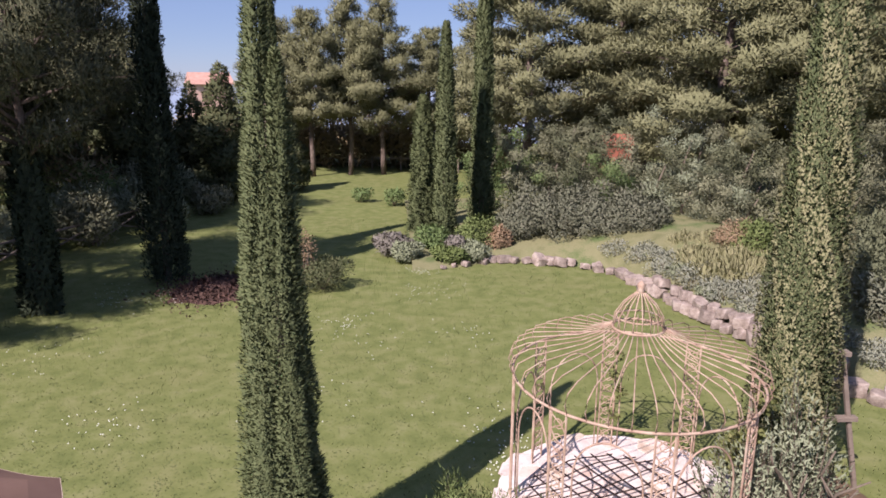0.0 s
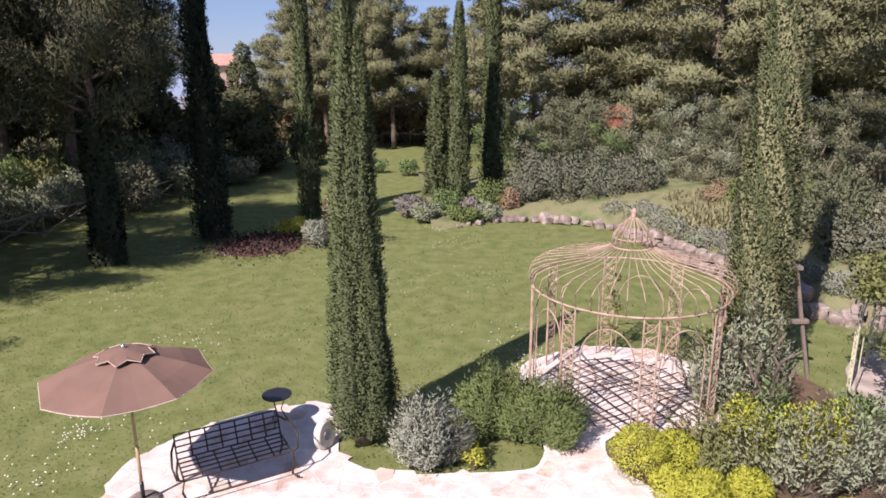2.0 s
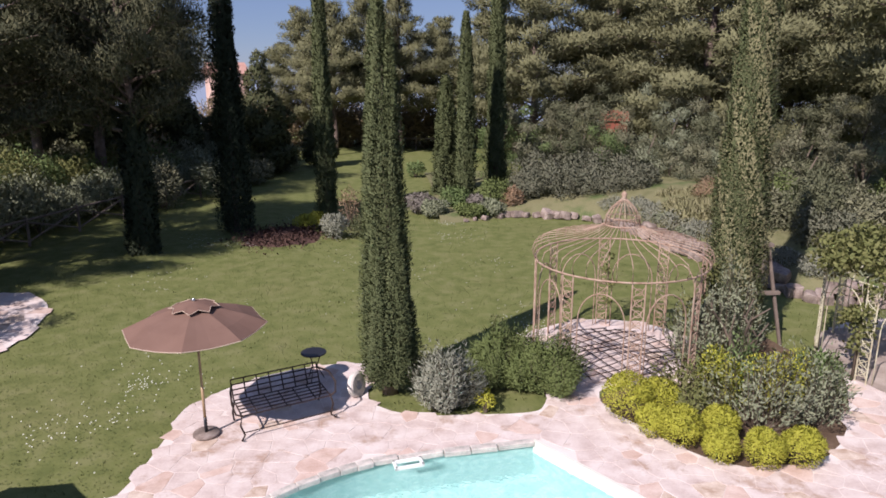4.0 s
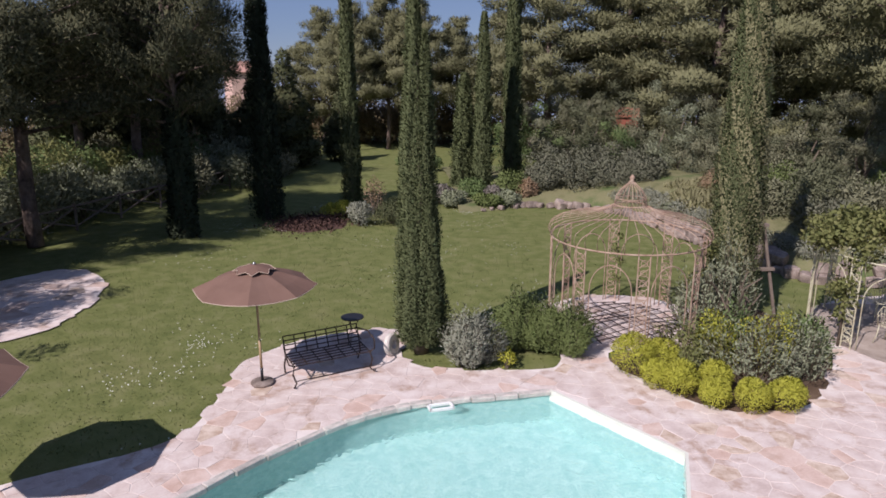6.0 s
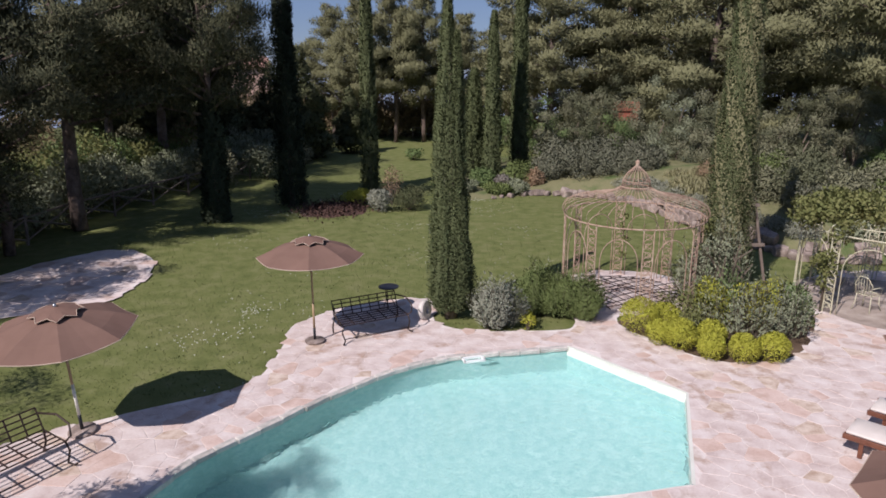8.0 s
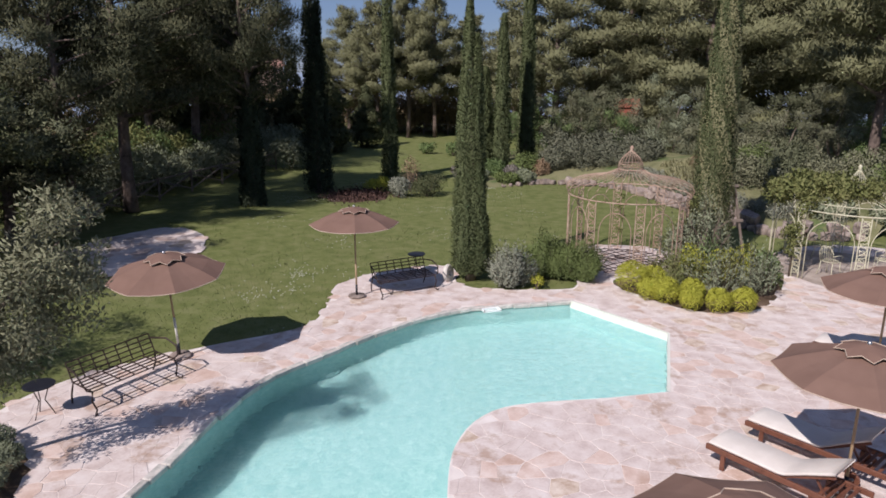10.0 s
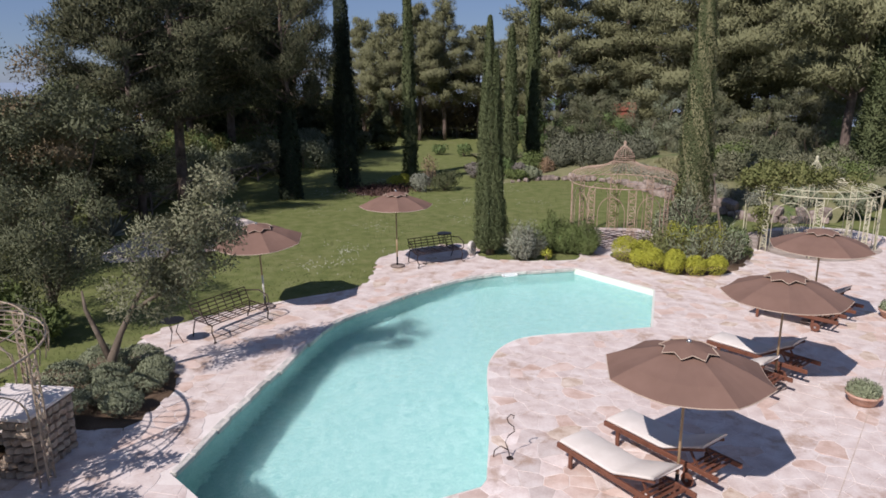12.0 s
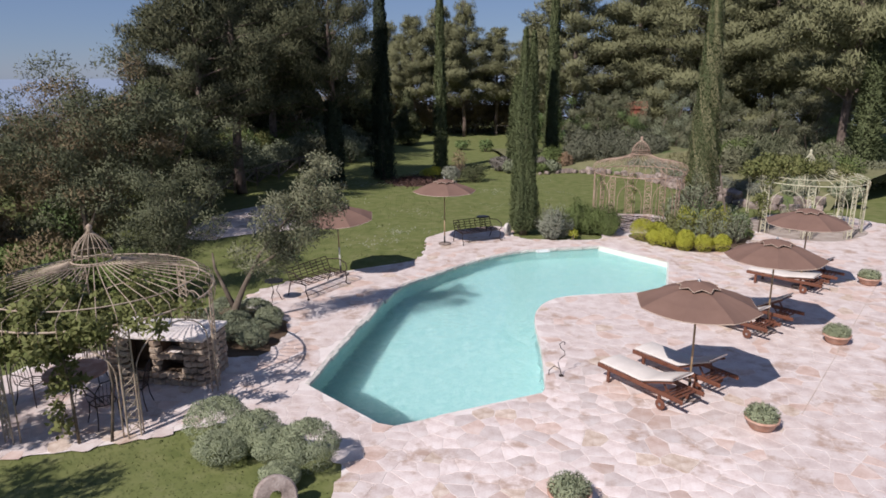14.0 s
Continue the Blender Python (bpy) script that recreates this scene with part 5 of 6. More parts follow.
for i in range(7):
    a = random.uniform(0, 6.28)
    p = [(0.1 * math.cos(a), 0.1 * math.sin(a), -.03)]
    for j in range(5):
        p.append((p[-1][0] + random.uniform(-.3, .3), p[-1][1] + random.uniform(-.25, .25), p[-1][2] + random.uniform(.2, .45)))
    g.tube(p, [.05, .045, .035, .03, .02, .012], 6)
ob = tagged(new("bare_shrub", g.mesh("bare_shrub", M_OLIVEBARK, smooth=True)), "leafless twisted grey shrub under the ivy cypress", "shrub")
ob.matrix_world = pose(4.85, 8.2, 0)


# ---- parasols ----
def parasol(x, y, rz, tilt, h=2.5, sleeve=None, R=1.20):
    t = thing("parasol", x, y, 0, rz, "open taupe-brown canvas garden parasol with scalloped vent", "parasol", "garden parasols")
    N = 8
    zt, ze = h - 0.17, h - 0.53
    g = Geo()
    rows = ((0.16, zt), (0.5, zt - 0.09), (0.86, zt - 0.21), (R, ze))
    for r, z in rows:
        for j in range(N * 4):
            a = 2 * math.pi * j / (N * 4)
            w = (j % 4) / 4
            sag = math.cos(math.pi / N) / math.cos((w - .5) * 2 * math.pi / N)
            g.v.append((r * sag * math.cos(a), r * sag * math.sin(a), z - 0.03 * (r / R) * math.sin(math.pi * w)))
    m = N * 4
    for i in range(len(rows) - 1):
        for j in range(m):
            g.f.append((i * m + j, i * m + (j + 1) % m, (i + 1) * m + (j + 1) % m, (i + 1) * m + j))
    rim = [Vector(g.v[3 * m + j]) for j in range(m)]
    o = len(g.v)
    g.v += [tuple(v + Vector((0, 0, -.02))) for v in rim]
    g.f += [(3 * m + j, 3 * m + (j + 1) % m, o + (j + 1) % m, o + j) for j in range(m)]
    canopy = part("canopy", g.mesh("canopy", M_CANVAS), t)
    part("trim", Geo().tube([(v.x * 1.003, v.y * 1.003, v.z - 0.01) for v in rim], 0.009, 5, True).mesh("trim", M_TRIM), canopy, "pale piped hem")
    g = Geo()
    k = N * 2
    for i, (r, z) in enumerate(((0.03, zt + 0.085), (0.2, zt + 0.045), (0.33, zt + 0.01))):
        for j in range(k):
            a = 2 * math.pi * j / k
            rr2 = r * (1.28 if i == 2 and j % 2 == 0 else 1.0)
            g.v.append((rr2 * math.cos(a), rr2 * math.sin(a), z - (0.045 if i == 2 and j % 2 == 0 else 0)))
    for i in range(2):
        g.f += [(i * k + j, i * k + (j + 1) % k, (i + 1) * k + (j + 1) % k, (i + 1) * k + j) for j in range(k)]
    vent = part("vent_cap", g.mesh("vent_cap", M_CANVAS), t, "scalloped vent cap")
    part("vent_trim", Geo().tube([(v[0], v[1], v[2] + .004) for v in g.v[2 * k:]], 0.008, 5, True).mesh("vent_trim", M_TRIM), vent, "pale piped edge")
    part("finial", Geo().lathe([(0.02, zt + .06), (.035, zt + .09), (.03, zt + .12), (.005, zt + .14)], 10).mesh("finial", M_STEEL, smooth=True), t)
    part("pole", Geo().tube([(0, 0, 0.05), (0, 0, 1.1), (0, 0, zt)], 0.022, 10).mesh("pole", M_POLE, smooth=True), t)
    part("lower_pole", Geo().tube([(0, 0, 0.03), (0, 0, 0.34)], 0.030, 10).mesh("lower_pole", M_BLACK, smooth=True), t, "black base tube")
    if sleeve:
        part("pole_sleeve", Geo().tube([(0, 0, 0.34), (0, 0, 0.95)], 0.026, 10).mesh("pole_sleeve", sleeve, smooth=True), t, "pale lower pole")
    part("base", Geo().lathe([(0.23, 0.0), (0.24, 0.02), (0.23, 0.045), (0.05, 0.055)], 24).mesh("base", M_ROCK, smooth=True), t)
    for i in range(N):
        a = 2 * math.pi * i / N
        part("rib", Geo().tube([(0.05 * math.cos(a), 0.05 * math.sin(a), zt - 0.03), (R * .98 * math.cos(a), R * .98 * math.sin(a), ze - 0.012)], 0.009, 5).mesh("rib", M_POLE), t)
        part("strut", Geo().tube([(0.03 * math.cos(a), 0.03 * math.sin(a), ze - 0.22), (R * .55 * math.cos(a), R * .55 * math.sin(a), zt - 0.20)], 0.008, 5).mesh("strut", M_POLE), t)
    t.matrix_world = pose(x, y, 0.018, tilt[0], tilt[1], rz)
    return t


parasol(-5.50, 5.95, 10, (0, 0), 2.62, M_POLE)
parasol(-8.75, 1.75, 30, (4, -3), 2.5, M_LIP)
parasol(0.02, -6.75, 15, (0, 0), 2.56)
parasol(3.12, -2.95, 25, (0, 0), 2.5)
parasol(5.62, 0.75, 5, (0, 0), 2.56)


# ---- sun loungers ----
def sun_lounger(x, y, rz, angle, label):
    """Teak lounger along +x: foot end at x = 0, back raised from x = 1.2."""
    t = thing("sun_lounger", x, y, 0.018, rz, label, "sun lounger", "teak sun loungers")
    W, L, H = 0.68, 2.2, 0.32
    for s in (-1, 1):
        part("side_rail", Geo().box((L / 2, s * (W / 2 - .02), H), (L, 0.04, 0.09)).mesh("side_rail", M_TEAK, 0.006), t)
        part("front_leg", Geo().box((0.28, s * (W / 2 - .05), H / 2 - .02), (0.07, 0.045, H - .04)).mesh("front_leg", M_TEAK, 0.006), t)
        part("rear_leg", Geo().box((1.62, s * (W / 2 - .06), H / 2 + .02), (0.07, 0.045, H - .1)).mesh("rear_leg", M_TEAK, 0.006), t)
        wh = Geo().lathe([(0.10, -.02), (.11, -.015), (.11, .015), (.10, .02)], 20).mesh("wheel", M_TEAK, smooth=False)
        w = part("wheel", wh, t)
        w.matrix_local = pose(1.72, s * (W / 2 + .03), 0.11, 90, 0, 0)
        part("hub", Geo().lathe([(.02, -.03), (.03, -.025), (.03, .025), (.02, .03)], 10).mesh("hub", M_STEEL), w, "metal hub cap")
    for i in range(4):
        part("slat", Geo().box((1.72 + i * 0.1, 0, H + .02), (0.05, W - .09, 0.02)).mesh("slat", M_TEAK, 0.003), t)
    part("foot_bar", Geo().box((0.03, 0, H), (0.045, W - .06, 0.07)).mesh("foot_bar", M_TEAK, 0.006), t)
    part("axle", Geo().tube([(1.72, -W / 2, .11), (1.72, W / 2, .11)], 0.012, 6).mesh("axle", M_STEEL), t)
    a = radians(angle)
    bx, bz = 0.78 * math.cos(a), 0.78 * math.sin(a)
    for s in (-1, 1):
        part("back_stile", Geo().beam((1.18, s * (W / 2 - .08), H + .03), (1.18 + bx, s * (W / 2 - .08), H + .03 + bz), .035, .05).mesh("back_stile", M_TEAK, 0.003), t)
    for i in range(6):
        u = (i + .5) / 6
        part("back_slat", Geo().beam((1.18 + bx * u, -W / 2 + .07, H + .05 + bz * u), (1.18 + bx * u, W / 2 - .07, H + .05 + bz * u), .07, .015).mesh("back_slat", M_TEAK, 0.003), t)
    if angle > 5:
        for v in (-.18, .18):
            part("prop", Geo().beam((1.18 + bx * .6, v, H + bz * .6), (1.75, v, H - .02), .03, .03).mesh("prop", M_TEAK), t)
    # cushion in one padded strip, rounded at its edges
    prof = [(0.04, H + .05), (0.6, H + .055), (1.12, H + .05), (1.22, H + .07), (1.18 + bx * .5, H + .07 + bz * .5), (1.18 + bx * 1.02, H + .07 + bz * 1.02)]
    cs = [(-W / 2 + .03, 0.0), (-W / 2 + .02, .03), (-W / 2 + .05, .048), (0, .055), (W / 2 - .05, .048), (W / 2 - .02, .03), (W / 2 - .03, 0.0)]
    g = Geo()
    fine = []
    for (a0, b0), (a1, b1) in zip(prof, prof[1:]):
        fine += [(a0 + (a1 - a0) * q / 4, b0 + (b1 - b0) * q / 4) for q in range(4)]
    fine.append(prof[-1])
    m = len(cs)
    for px, pz in fine:
        g.v += [(px, u, pz + dz) for u, dz in cs]
    for i in range(len(fine) - 1):
        for j in range(m):
            g.f.append((i * m + j, i * m + (j + 1) % m, (i + 1) * m + (j + 1) % m, (i + 1) * m + j))
    g.f += [tuple(range(m)), tuple((len(fine) - 1) * m + j for j in reversed(range(m)))]
    part("cushion", g.mesh("cushion", M_CUSHION, smooth=True), t, "cream padded cushion")
    return t


for x, y, rz, ang in ((-1.42, -5.70, -54, 20), (-0.52, -4.96, -52, 24), (1.60, -1.92, -50, 25), (2.5, -1.15, -48, 30), (4.45, 1.6, -44, 8), (5.3, 2.4, -44, 30)):
    sun_lounger(x, y, rz, ang, "teak sun lounger with cream cushion and raised back on the terrace")


# ---- iron loungers and small tables ----
def iron_bench(x, y, rz, L, label):
    t = thing("iron_bench", x, y, 0.018, rz, label, "garden bench", "wrought-iron benches")
    D, zs = 0.62, 0.42
    g = Geo()
    for i in range(7):
        u = -L / 2 + L * i / 6
        g.tube([(u, 0, zs), (u, D, zs + .03)], 0.014, 5)
    for j in range(6):
        g.tube([(-L / 2, D * j / 5, zs + .006 * j), (L / 2, D * j / 5, zs + .006 * j)], 0.014, 5)
    part("seat", g.mesh("seat", M_IRON), t)
    g = Geo()
    for i in range(8):
        u = -L / 2 + L * i / 7
        g.tube([(u, D, zs + .03), (u, D + .16, zs + .38)], 0.014, 5)
    for j in range(5):
        g.tube([(-L / 2, D + .04 * j, zs + .03 + .0875 * j), (L / 2, D + .04 * j, zs + .03 + .0875 * j)], 0.014, 5)
    part("backrest", g.mesh("backrest", M_IRON), t)
    for s in (-1, 1):
        part("front_leg", Geo().tube([(s * L / 2, 0, zs), (s * (L / 2 + .04), -.02, .25), (s * (L / 2 - .02), -.04, .06), (s * (L / 2 + .05), -.10, 0.0), (s * (L / 2 + .05), -.16, .05)], 0.018, 6).mesh("front_leg", M_IRON, smooth=True), t)
        part("rear_leg", Geo().tube([(s * L / 2, D, zs), (s * (L / 2 + .03), D + .04, .2), (s * L / 2, D + .12, 0.0)], 0.018, 6).mesh("rear_leg", M_IRON, smooth=True), t)
        part("armrest", Geo().tube([(s * L / 2, D + .1, zs + .3), (s * (L / 2 + .10), D * .55, zs + .34), (s * (L / 2 + .14), 0.08, zs + .22), (s * (L / 2 + .1), 0, zs + .05), (s * L / 2, 0, zs)], 0.018, 6).mesh("armrest", M_IRON, smooth=True), t)
    part("stretcher", Geo().tube([(-L / 2, -.02, .1), (L / 2, -.02, .1)], 0.011, 5).mesh("stretcher", M_IRON), t)
    return t


iron_bench(-4.08, 6.25, 30, 1.65, "dark wrought-iron lattice bench under the parasol")
iron_bench(-8.85, -0.05, 60, 1.75, "dark wrought-iron lattice bench at the lawn edge")


def side_table(x, y, label, h=0.62):
    t = thing("side_table", x, y, 0.0, 20, label, "side table", "black side tables")
    part("tabletop", Geo().lathe([(0.24, h - .03), (.27, h - .02), (.27, h), (.25, h + .005)], 28).mesh("tabletop", M_BLACK), t)
    for i in range(3):
        a = 2.09 * i
        part("leg", Geo().tube([(.16 * math.cos(a), .16 * math.sin(a), h - .02), (.06 * math.cos(a), .06 * math.sin(a), h * .5), (.2 * math.cos(a), .2 * math.sin(a), 0)], 0.011, 6).mesh("leg", M_IRON, smooth=True), t)


side_table(-4.0, 8.3, "round black metal side table behind the bench")
side_table(-10.2, -0.9, "round black metal side table beside the bench")


def millstone(x, y, rz, lean, r, mat):
    g = Geo().lathe([(0.10, -.07), (r - .03, -.07), (r, -.04), (r, .04), (r - .03, .07), (.10, .07)], 32)
    g.f = g.f[:-2] + [(5 * 32 + j, 5 * 32 + (j + 1) % 32, (j + 1) % 32, j) for j in range(32)]
    ob = tagged(new("millstone", g.mesh("millstone", mat, smooth=False)), "weathered round stone wheel standing on edge", "stone wheel", "stone wheels")
    ob.matrix_world = pose(x, y, r - .02, 90 - lean, 0, rz)


millstone(-3.0, 7.55, 65, 8, 0.26, M_COPE)
millstone(-7.35, -10.85, 30, 25, 0.33, M_ROCK)


# ---- pots ----
def pot(x, y, r, label):
    t = thing("plant_pot", x, y, 0.018, 0, label, "plant pot", "terracotta bowls")
    h = r * .72
    part("bowl", Geo().lathe([(r * .68, 0), (r * .78, h * .2), (r * .95, h * .75), (r * 1.04, h * .8), (r * 1.05, h), (r * .94, h), (r * .9, h * .8), (r * .05, h * .78)], 32).mesh("bowl", M_TERRA, smooth=True), t)
    P, D = blobs([(0, 0, h * .95, r * .92, r * .92, r * .62)] + [(r * .55 * math.cos(a), r * .55 * math.sin(a), h + .05, r * .48, r * .48, r * .5) for a in range(6)], 4200, .4)
    part("plant", leaves("plant", P, D + np.array([0, 0, .4]), .045, .018, L_MOUND, .7, False), t, "grey-green bushy herb")


for x, y, r in ((1.0, -7.95, .30), (4.5, -3.68, .31), (7.9, 1.15, .32), (-2.9, -10.45, .33)):
    pot(x, y, r, "wide terracotta bowl with grey-green herb on the terrace")


# ---- barbecue, dining set ----
bbq = thing("barbecue", -11.12, -5.95, 0, -6, "rough stone outdoor barbecue with niches and pale slab top", "barbecue")
random.seed(8)
BB = [rock(40 + i, 0.17, M_WALLSTONE) for i in range(6)]
for i in range(15):
    for j in range(7):
        u, z = -1.02 + i * 0.145, 0.07 + j * 0.145
        if (-0.72 < u < -0.12 and z > .35) or (0.1 < u < 0.62 and z > .32 and not .62 < z < .72):
            continue
        for yy in (-.48,):
            ob = part("stone", random.choice(BB), bbq)
            s = random.uniform(.62, .82)
            ob.matrix_local = pose(u + random.uniform(-.03, .03), yy, z, random.uniform(-10, 10), random.uniform(-10, 10), random.uniform(0, 360)) @ Matrix.Diagonal((s * 1.1, s, s * .85, 1))
for sx in (-1.05, 1.05):
    for i in range(6):
        for j in range(7):
            ob = part("stone", random.choice(BB), bbq)
            s = random.uniform(.62, .82)
            ob.matrix_local = pose(sx, -.36 + i * .16, 0.07 + j * .145, 0, 0, random.uniform(0, 360)) @ Matrix.Diagonal((s, s * 1.1, s * .85, 1))
part("body", Geo().box((0, .22, .5), (2.1, .5, 1.0)).box((-.9, -.2, .5), (.3, .5, 1.0)).box((0, -.2, .5), (.2, .5, 1.0)).box((.85, -.2, .5), (.36, .5, 1.0)).box((-.4, -.2, .15), (.9, .5, .3)).box((.35, -.2, .14), (.6, .5, .28)).mesh("body", M_SOIL), bbq)
part("shelf", Geo().box((.36, -.25, .66), (.6, .5, .05)).mesh("shelf", M_MORTAR, .006), bbq)
part("slab_top", Geo().box((0, 0, 1.06), (2.3, 1.16, .07)).mesh("slab_top", M_MORTAR, .012), bbq, "pale stone slab top")

tab = thing("dining_table", -12.3, -7.5, 0.018, 15, "round terracotta-topped iron garden table", "table")
part("tabletop", Geo().lathe([(.56, .70), (.60, .71), (.60, .74), (.58, .75)], 36).mesh("tabletop", M_TERRA), tab, "terracotta-coloured round top")
for i in range(4):
    a = i * math.pi / 2
    part("leg", Geo().tube([(.4 * math.cos(a), .4 * math.sin(a), .71), (.12 * math.cos(a), .12 * math.sin(a), .4), (.42 * math.cos(a), .42 * math.sin(a), 0)], .014, 6).mesh("leg", M_IRON, smooth=True), tab)


def iron_chair(x, y, rz, mat, label):
    t = thing("garden_chair", x, y, .018, rz, label, "chair", "iron garden chairs")
    g = Geo()
    for i in range(6):
        g.tube([(-.21 + .084 * i, -.2, .45), (-.21 + .084 * i, .2, .45)], .007, 5)
    g.tube([(.23 * math.cos(q * .39), .22 * math.sin(q * .39), .45) for q in range(16)], .011, 5, True)
    part("seat", g.mesh("seat", mat), t)
    g = Geo().tube([(-.21, .2, .45), (-.22, .26, .75), (-.1, .3, .95), (.1, .3, .95), (.22, .26, .75), (.21, .2, .45)], .012, 6)
    for i in range(5):
        g.tube([(-.14 + .07 * i, .21, .45), (-.14 + .07 * i, .28, .9)], .006, 5)
    part("backrest", g.mesh("backrest", mat, smooth=True), t)
    for sx in (-1, 1):
        for sy in (-1, 1):
            part("leg", Geo().tube([(sx * .19, sy * .18, .45), (sx * .2, sy * .2, .2), (sx * .24, sy * .25, 0)], .012, 6).mesh("leg", mat, smooth=True), t)
        part("armrest", Geo().tube([(sx * .21, .26, .66), (sx * .27, 0, .68), (sx * .25, -.18, .62), (sx * .21, -.18, .45)], .010, 6).mesh("armrest", mat, smooth=True), t)


for x, y, rz in ((-11.1, -7.55, -80), (-12.6, -6.5, 10), (-13.3, -7.4, 80), (-11.4, -8.2, -130)):
    iron_chair(x, y, rz, M_IRON, "dark wrought-iron garden chair at the round table")
for x, y, rz in ((8.6, 8.4, 120), (10.3, 8.6, -110), (9.3, 10.2, 10)):
    iron_chair(x, y, rz, M_CREAM, "cream painted iron chair inside the gazebo")
# timber swing frame by the ivy cypress
sw = thing("timber_frame", 6.5, 10.3, 0, 0, "weathered grey timber post frame with cross rail", "timber frame")
part("post", Geo().beam((.27, 0, -.03), (-.28, 0, 2.45), .07, .07).mesh("post", M_TIMBER, .006), sw)
part("rear_post", Geo().beam((-.9, .9, -.03), (-.32, .05, 2.45), .08, .08).mesh("rear_post", M_TIMBER, .006), sw)
part("rail", Geo().beam((-.75, -.02, 1.27), (.1, -.02, 1.30), .12, .08).mesh("rail", M_TIMBER, .006), sw)
part("cap", Geo().box((-.28, 0, 2.45), (.22, .16, .08)).mesh("cap", M_TIMBER, .006), sw)

# floor of the cream gazebo
M_GRAVEL = surface("grit_floor", [(0.25, 0.20, 0.165), (0.36, 0.295, 0.25), (0.46, 0.39, 0.335)], 2.2, 45, 0.9, 0.8, dist=0.012, spec=0.15)
g = sheet([smooth_poly([(9.5 + 2.3 * (1 + .06 * math.sin(3 * q)) * math.cos(q * math.pi / 7), 9.1 + 2.3 * (1 + .05 * math.cos(5 * q)) * math.sin(q * math.pi / 7)) for q in range(14)], 3)], [], lambda x, y: 0.016)
structure("pavement", g.mesh("gazebo_floor", M_GRAVEL), "dull grey-brown gritty floor of the cream gazebo", "paving")

# ---- rustic fence ----
fn = thing("rail_fence", 0, 0, 0, 0, "rustic grey-brown pole fence with crossed rails", "fence", "", "structure")
FP = [(-18.2, 12.5), (-17.9, 14.9), (-17.7, 17.5), (-17.2, 20.0), (-16.6, 22.5), (-15.9, 25.0), (-15.0, 27.5), (-14.4, 30.5)]
for i, (x, y) in enumerate(FP):
    part("post", Geo().tube([(x, y, -.03), (x + .02, y, .55), (x, y, 1.1)], .055, 7).mesh("post", M_TIMBER), fn)
    if i < len(FP) - 1:
        x2, y2 = FP[i + 1]
        part("rail", Geo().tube([(x, y, .98), (x2, y2, 1.0)], .042, 6).mesh("rail", M_TIMBER), fn)
        part("rail", Geo().tube([(x, y, .15), (x2, y2, .9)], .036, 6).mesh("rail", M_TIMBER), fn)
        part("rail", Geo().tube([(x, y, .9), (x2, y2, .15)], .036, 6).mesh("rail", M_TIMBER), fn)
fn2 = thing("rail_fence", 0, 0, 0, 0, "low rustic pole fence at the far lawn", "fence", "", "structure")
FP2 = [(-6.5, 54.0), (-4.2, 53.6), (-2.0, 53.0), (0.3, 52.4)]
for i, (x, y) in enumerate(FP2):
    part("post", Geo().tube([(x, y, -.1), (x, y, 1.1)], .06, 7).mesh("post", M_TIMBER), fn2)
    if i < len(FP2) - 1:
        part("rail", Geo().tube([(x, y, .95), (*FP2[i + 1], .95)], .05, 6).mesh("rail", M_TIMBER), fn2)

# ---- yucca ----
for x, y, s in ((-16.9, 9.2, 1.0), (-18.0, 8.2, .8), (-16.2, 5.6, .7)):
    k = 90
    th = rng.uniform(0, 2 * math.pi, k)
    el = rng.uniform(.15, 1.4, k)
    D = np.stack([np.cos(th) * np.cos(el), np.sin(th) * np.cos(el), np.sin(el)], 1)
    P = np.tile(np.array([[0, 0, .25]]), (k, 1)) + D * .05
    t = thing("yucca", x, y, 0, 0, "spiky grey-green yucca beside the shaded terrace", "yucca", "yuccas")
    t.scale = (s, s, s)
    part("leaves", leaves("leaves", P, D, .95, .075, L_GREY, .05), t)
    part("stem", Geo().tube([(0, 0, -.03), (0, 0, .3)], [.12, .1], 8).mesh("stem", M_OLIVEBARK), t)


# ---- far woods and undergrowth ----
random.seed(77)
far = []
for i in range(420):
    a, r = random.uniform(0, 2 * math.pi), random.uniform(92, 128)
    x, y = r * math.cos(a), 15 + r * math.sin(a)
    far.append((x, y, ground_z(x, y) + 2.2, random.uniform(2, 3.6), random.uniform(2, 3.6), random.uniform(2, 3.2)))
P, D = blobs(far, 46000, 0.4)
tagged(new("far_woods", leaves("far_woods", P, D, 1.1, .6, L_PINESHADE, .7, False)), "distant dark green woods on the hillside", "woods", "", "stuff")
under = []
for i in range(150):
    x = random.uniform(-30, 36)
    x = x if i % 2 else random.uniform(-18, 5)
    y = random.uniform(55, 60) if x < 3 else random.uniform(50, 60)
    h = random.uniform(1.6, 2.9)
    under.append((x, y, h * .7, random.uniform(.9, 1.8), random.uniform(.9, 1.6), h))
for i in range(46):
    h = random.uniform(1.3, 2.4)
    under.append((random.uniform(-36, -17), random.uniform(30, 56), h * .7, random.uniform(1, 1.8), random.uniform(1, 1.8), h))
P, D = blobs(under, 56000, 0.5)
tagged(new("undergrowth", leaves("undergrowth", P, D, .34, .16, L_BROWN, .8, False)), "brownish scrub undergrowth behind the far pines", "undergrowth", "", "stuff")

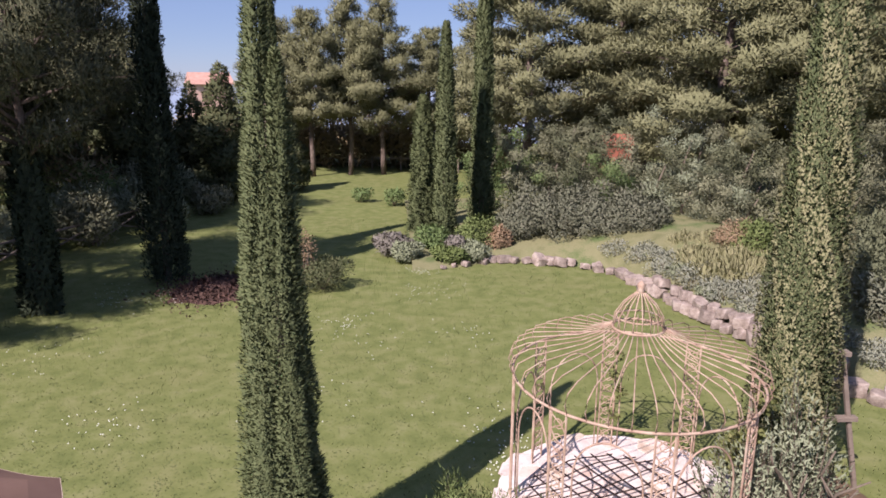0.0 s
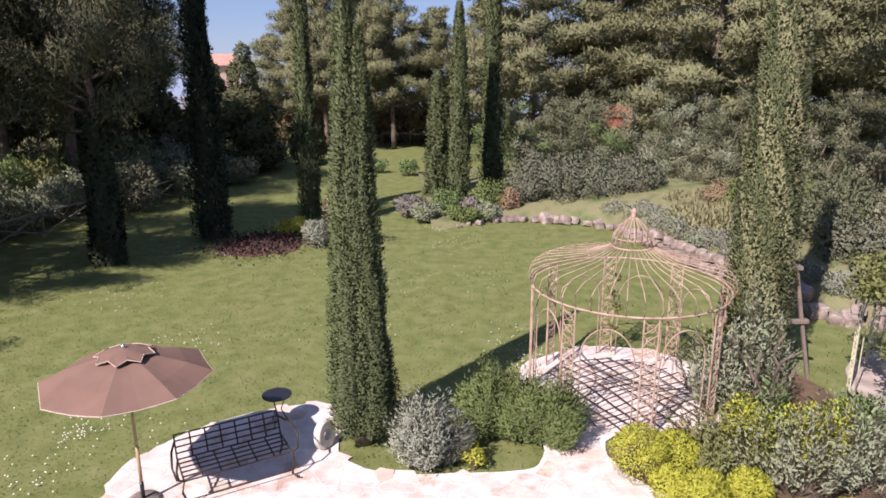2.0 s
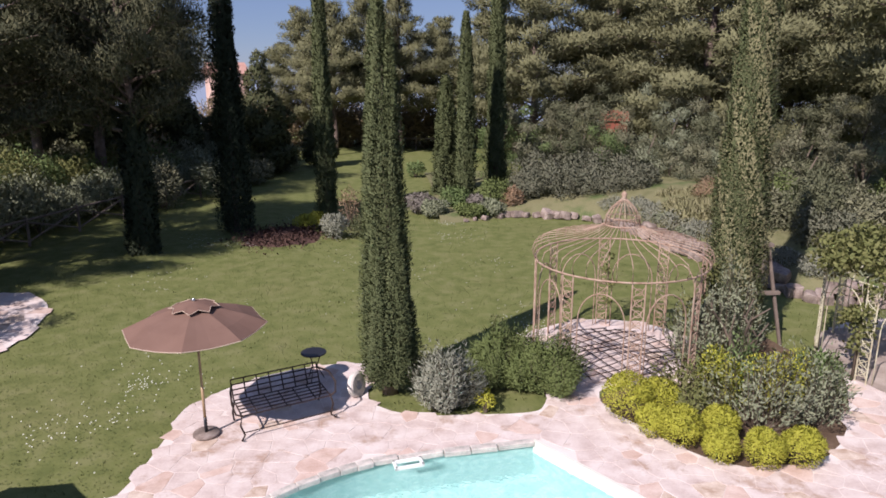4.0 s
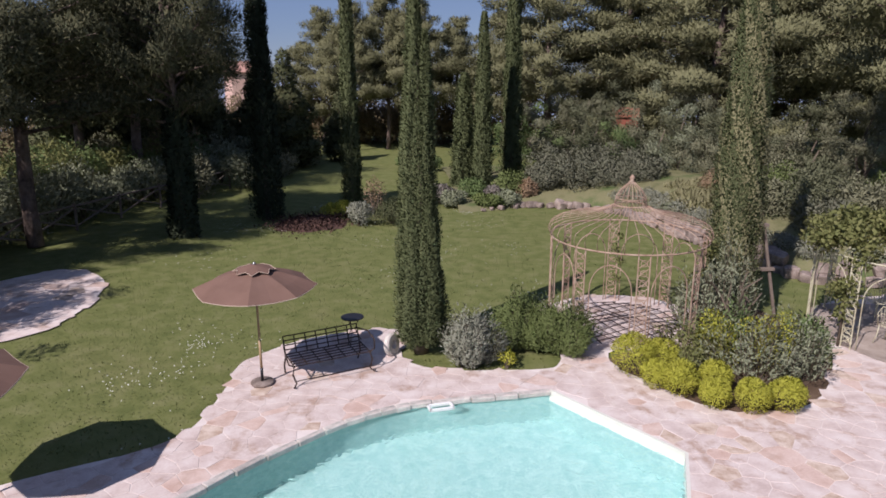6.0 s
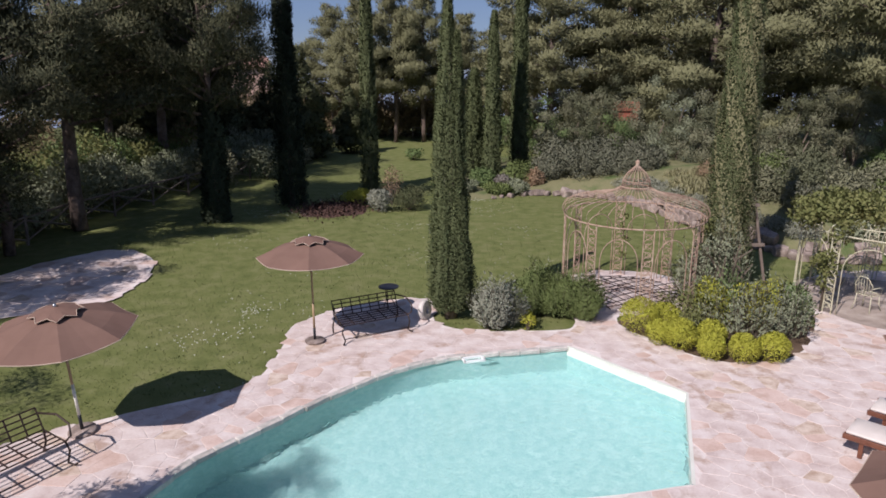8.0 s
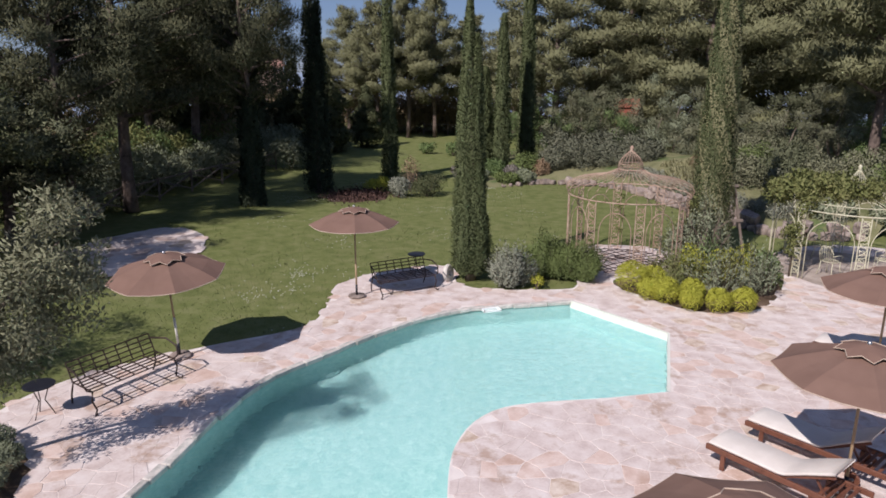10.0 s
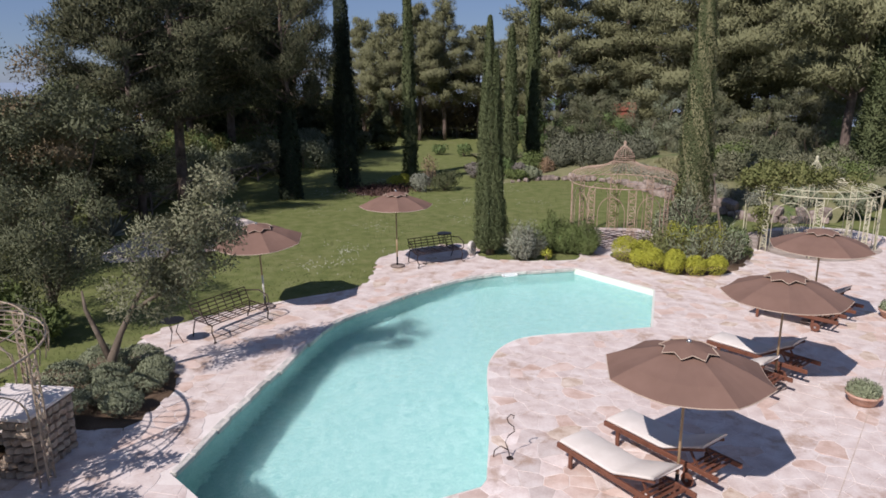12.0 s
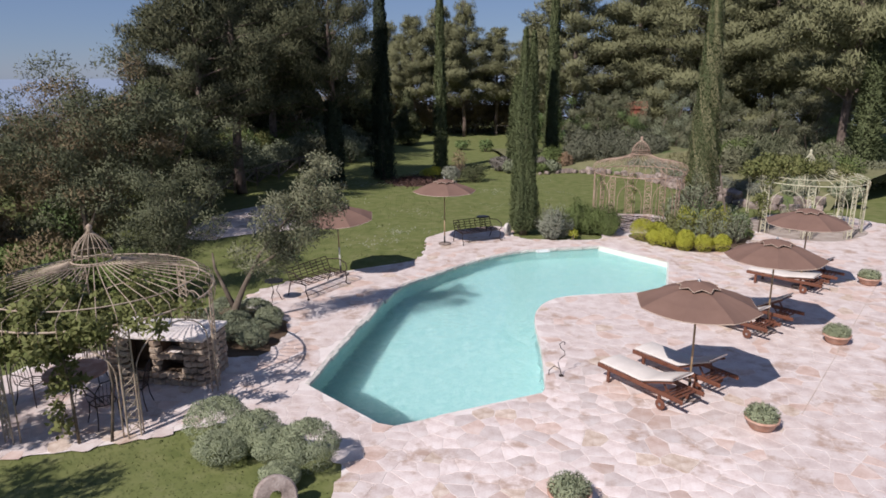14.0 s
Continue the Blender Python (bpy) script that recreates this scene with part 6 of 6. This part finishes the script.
# ---- far houses ----
def house(x, y, z, rz, w, d, h, wall, tiles, label):
    t = thing("house", x, y, z, rz, label, "house", "far houses")
    part("wall", Geo().box((0, 0, h / 2), (w, d, h)).mesh("wall", wall), t)
    g = Geo()
    ov, rise = min(.5, .08 * w), min(1.6, .35 * w)
    g.add([(-w / 2 - ov, -d / 2 - ov, h - .05), (w / 2 + ov, -d / 2 - ov, h - .05), (w / 2 + ov, d / 2 + ov, h - .05), (-w / 2 - ov, d / 2 + ov, h - .05), (-w / 2 - ov, 0, h + rise), (w / 2 + ov, 0, h + rise)],
          [(0, 1, 5, 4), (2, 3, 4, 5), (0, 4, 3), (1, 2, 5), (3, 2, 1, 0)])
    part("roof", g.mesh("roof", tiles), t, "terracotta tile roof")
    for i in range(3):
        wnd = part("window", Geo().box((-w / 2 + w * (i + .5) / 3, -d / 2 - .01, h * .6), (w * .12, .08, 1.3)).mesh("window", M_DARK), t)
        part("frame", Geo().box((-w / 2 + w * (i + .5) / 3, -d / 2 - .03, h * .6 - .7), (w * .16, .16, .1)).mesh("frame", M_WHITE), wnd)


house(-35.0, 100.0, -5.6, 30, 5.0, 6.0, 12.0, M_PLASTER, M_ROOF, "pink plastered house with terracotta roof beyond trees")
house(9.0, 38.5, 0, -8, 1.5, 2.0, 3.5, M_REDWALL, M_REDWALL, "red house partly hidden behind the pines")

# ---- lawn details ----
def on_lawn(x, y):
    return not (inside((x, y), PAVED_LINE) or inside((x, y), TERRACE_LINE) or inside((x, y), POOL_LINE))


XY = np.stack([rng.uniform(-15, 9, 190000), rng.uniform(1, 34, 190000)], 1)
XY = XY[rng.random(len(XY)) < np.clip(14 / (XY[:, 1] + 10), .2, 1)]
XY = np.concatenate([XY, np.stack([rng.uniform(-16, -6.6, 34000), rng.uniform(-14, 1, 34000)], 1)])
XY = np.array([p for p in XY if on_lawn(p[0], p[1])])
P = np.array([(x, y, ground_z(x, y)) for x, y in XY])
D = np.tile(np.array([[0, 0, 1.0]]), (len(P), 1))
tagged(new("grass", leaves("grass", P, D, .04, .02, M_GRASS, 1.0, False, 0.9)), "short mown grass blades of the lawn", "grass", "", "stuff")
W = []
for i in range(520):
    cx, cy = rng.uniform(-15, 5), rng.uniform(-13, 24)
    for k in range(int(rng.integers(6, 16))):
        x, y = cx + rng.normal(0, .09), cy + rng.normal(0, .09)
        if on_lawn(x, y):
            W.append((x, y, ground_z(x, y)))
W = np.array(W)
D = np.tile(np.array([[0, 0, .6]]), (len(W), 1))
tagged(new("lawn_weeds", leaves("lawn_weeds", W, D, .05, .03, M_GRASS, 1.0, True, 0.95)), "low leafy weeds scattered through the lawn", "weeds", "", "stuff")
dx, dy = [], []
for i in range(30):
    cx, cy = rng.uniform(-11, 1), rng.uniform(3, 26)
    k = int(rng.integers(6, 46))
    s = rng.uniform(.2, .9)
    dx += list(cx + rng.normal(0, s, k))
    dy += list(cy + rng.normal(0, s, k))
XY = np.array([p for p in zip(dx, dy) if on_lawn(*p) and p[0] < 6.2])
g = Geo()
for x, y in XY:
    z = ground_z(x, y) + .06
    g.add([(x + .0135 * math.cos(a), y + .0135 * math.sin(a), z + .006 * math.sin(a)) for a in (0, 1.05, 2.1, 3.14, 4.2, 5.24)], [(0, 1, 2, 3, 4, 5)])
tagged(new("daisies", g.mesh("daisies", M_DAISY)), "tiny white daisies scattered over the lawn", "flowers", "", "stuff")

# ---- rim stones and paving pieces ----
random.seed(15)
for i in range(1, 31):
    a, b = Vector(POOL_LINE[i + 2]), Vector(POOL_LINE[(i + 3) % n])
    if i + 3 > 30:
        break
    m = max(1, int((b - a).length / .42))
    d = (b - a).normalized()
    nr = Vector((-d.y, d.x))
    if inside((a + b) / 2 + nr * .05, POOL_LINE):
        nr = -nr
    for j in range(m):
        p = a + (b - a) * ((j + .5) / m)
        L = (b - a).length / m
        q = p - nr * random.uniform(.02, .06)
        gg = Geo().box((0, 0, -.045), (L * .97, .12 + random.uniform(0, .05), .10))
        ob = part("rim_stone", gg.mesh("rim_stone", M_COPE, .012), pool)
        ob.matrix_world = pose(q.x, q.y, 0.008, random.uniform(-3, 3), 0, math.degrees(math.atan2(d.y, d.x)) + random.uniform(-4, 4))
lay_paving(pavement, PAVED_LINE, [POOL_LINE], (-15, -15, 14.5, 12.6), 0.335, lambda c: -6.0 < c.x < 0.6 and -10.6 < c.y < -5.0, 3)
seam = structure("paving_joint", Geo().beam((2.0, -7.4, 0.012), (8.2, 1.2, 0.012), .009, .008).mesh("paving_joint", M_STONE_BROWN), "narrow dark joint line across the paving", "joint")
lay_paving(terrace, TERRACE_LINE, [], (-17, 6, -11, 15), 0.5, lambda c: False, 5)
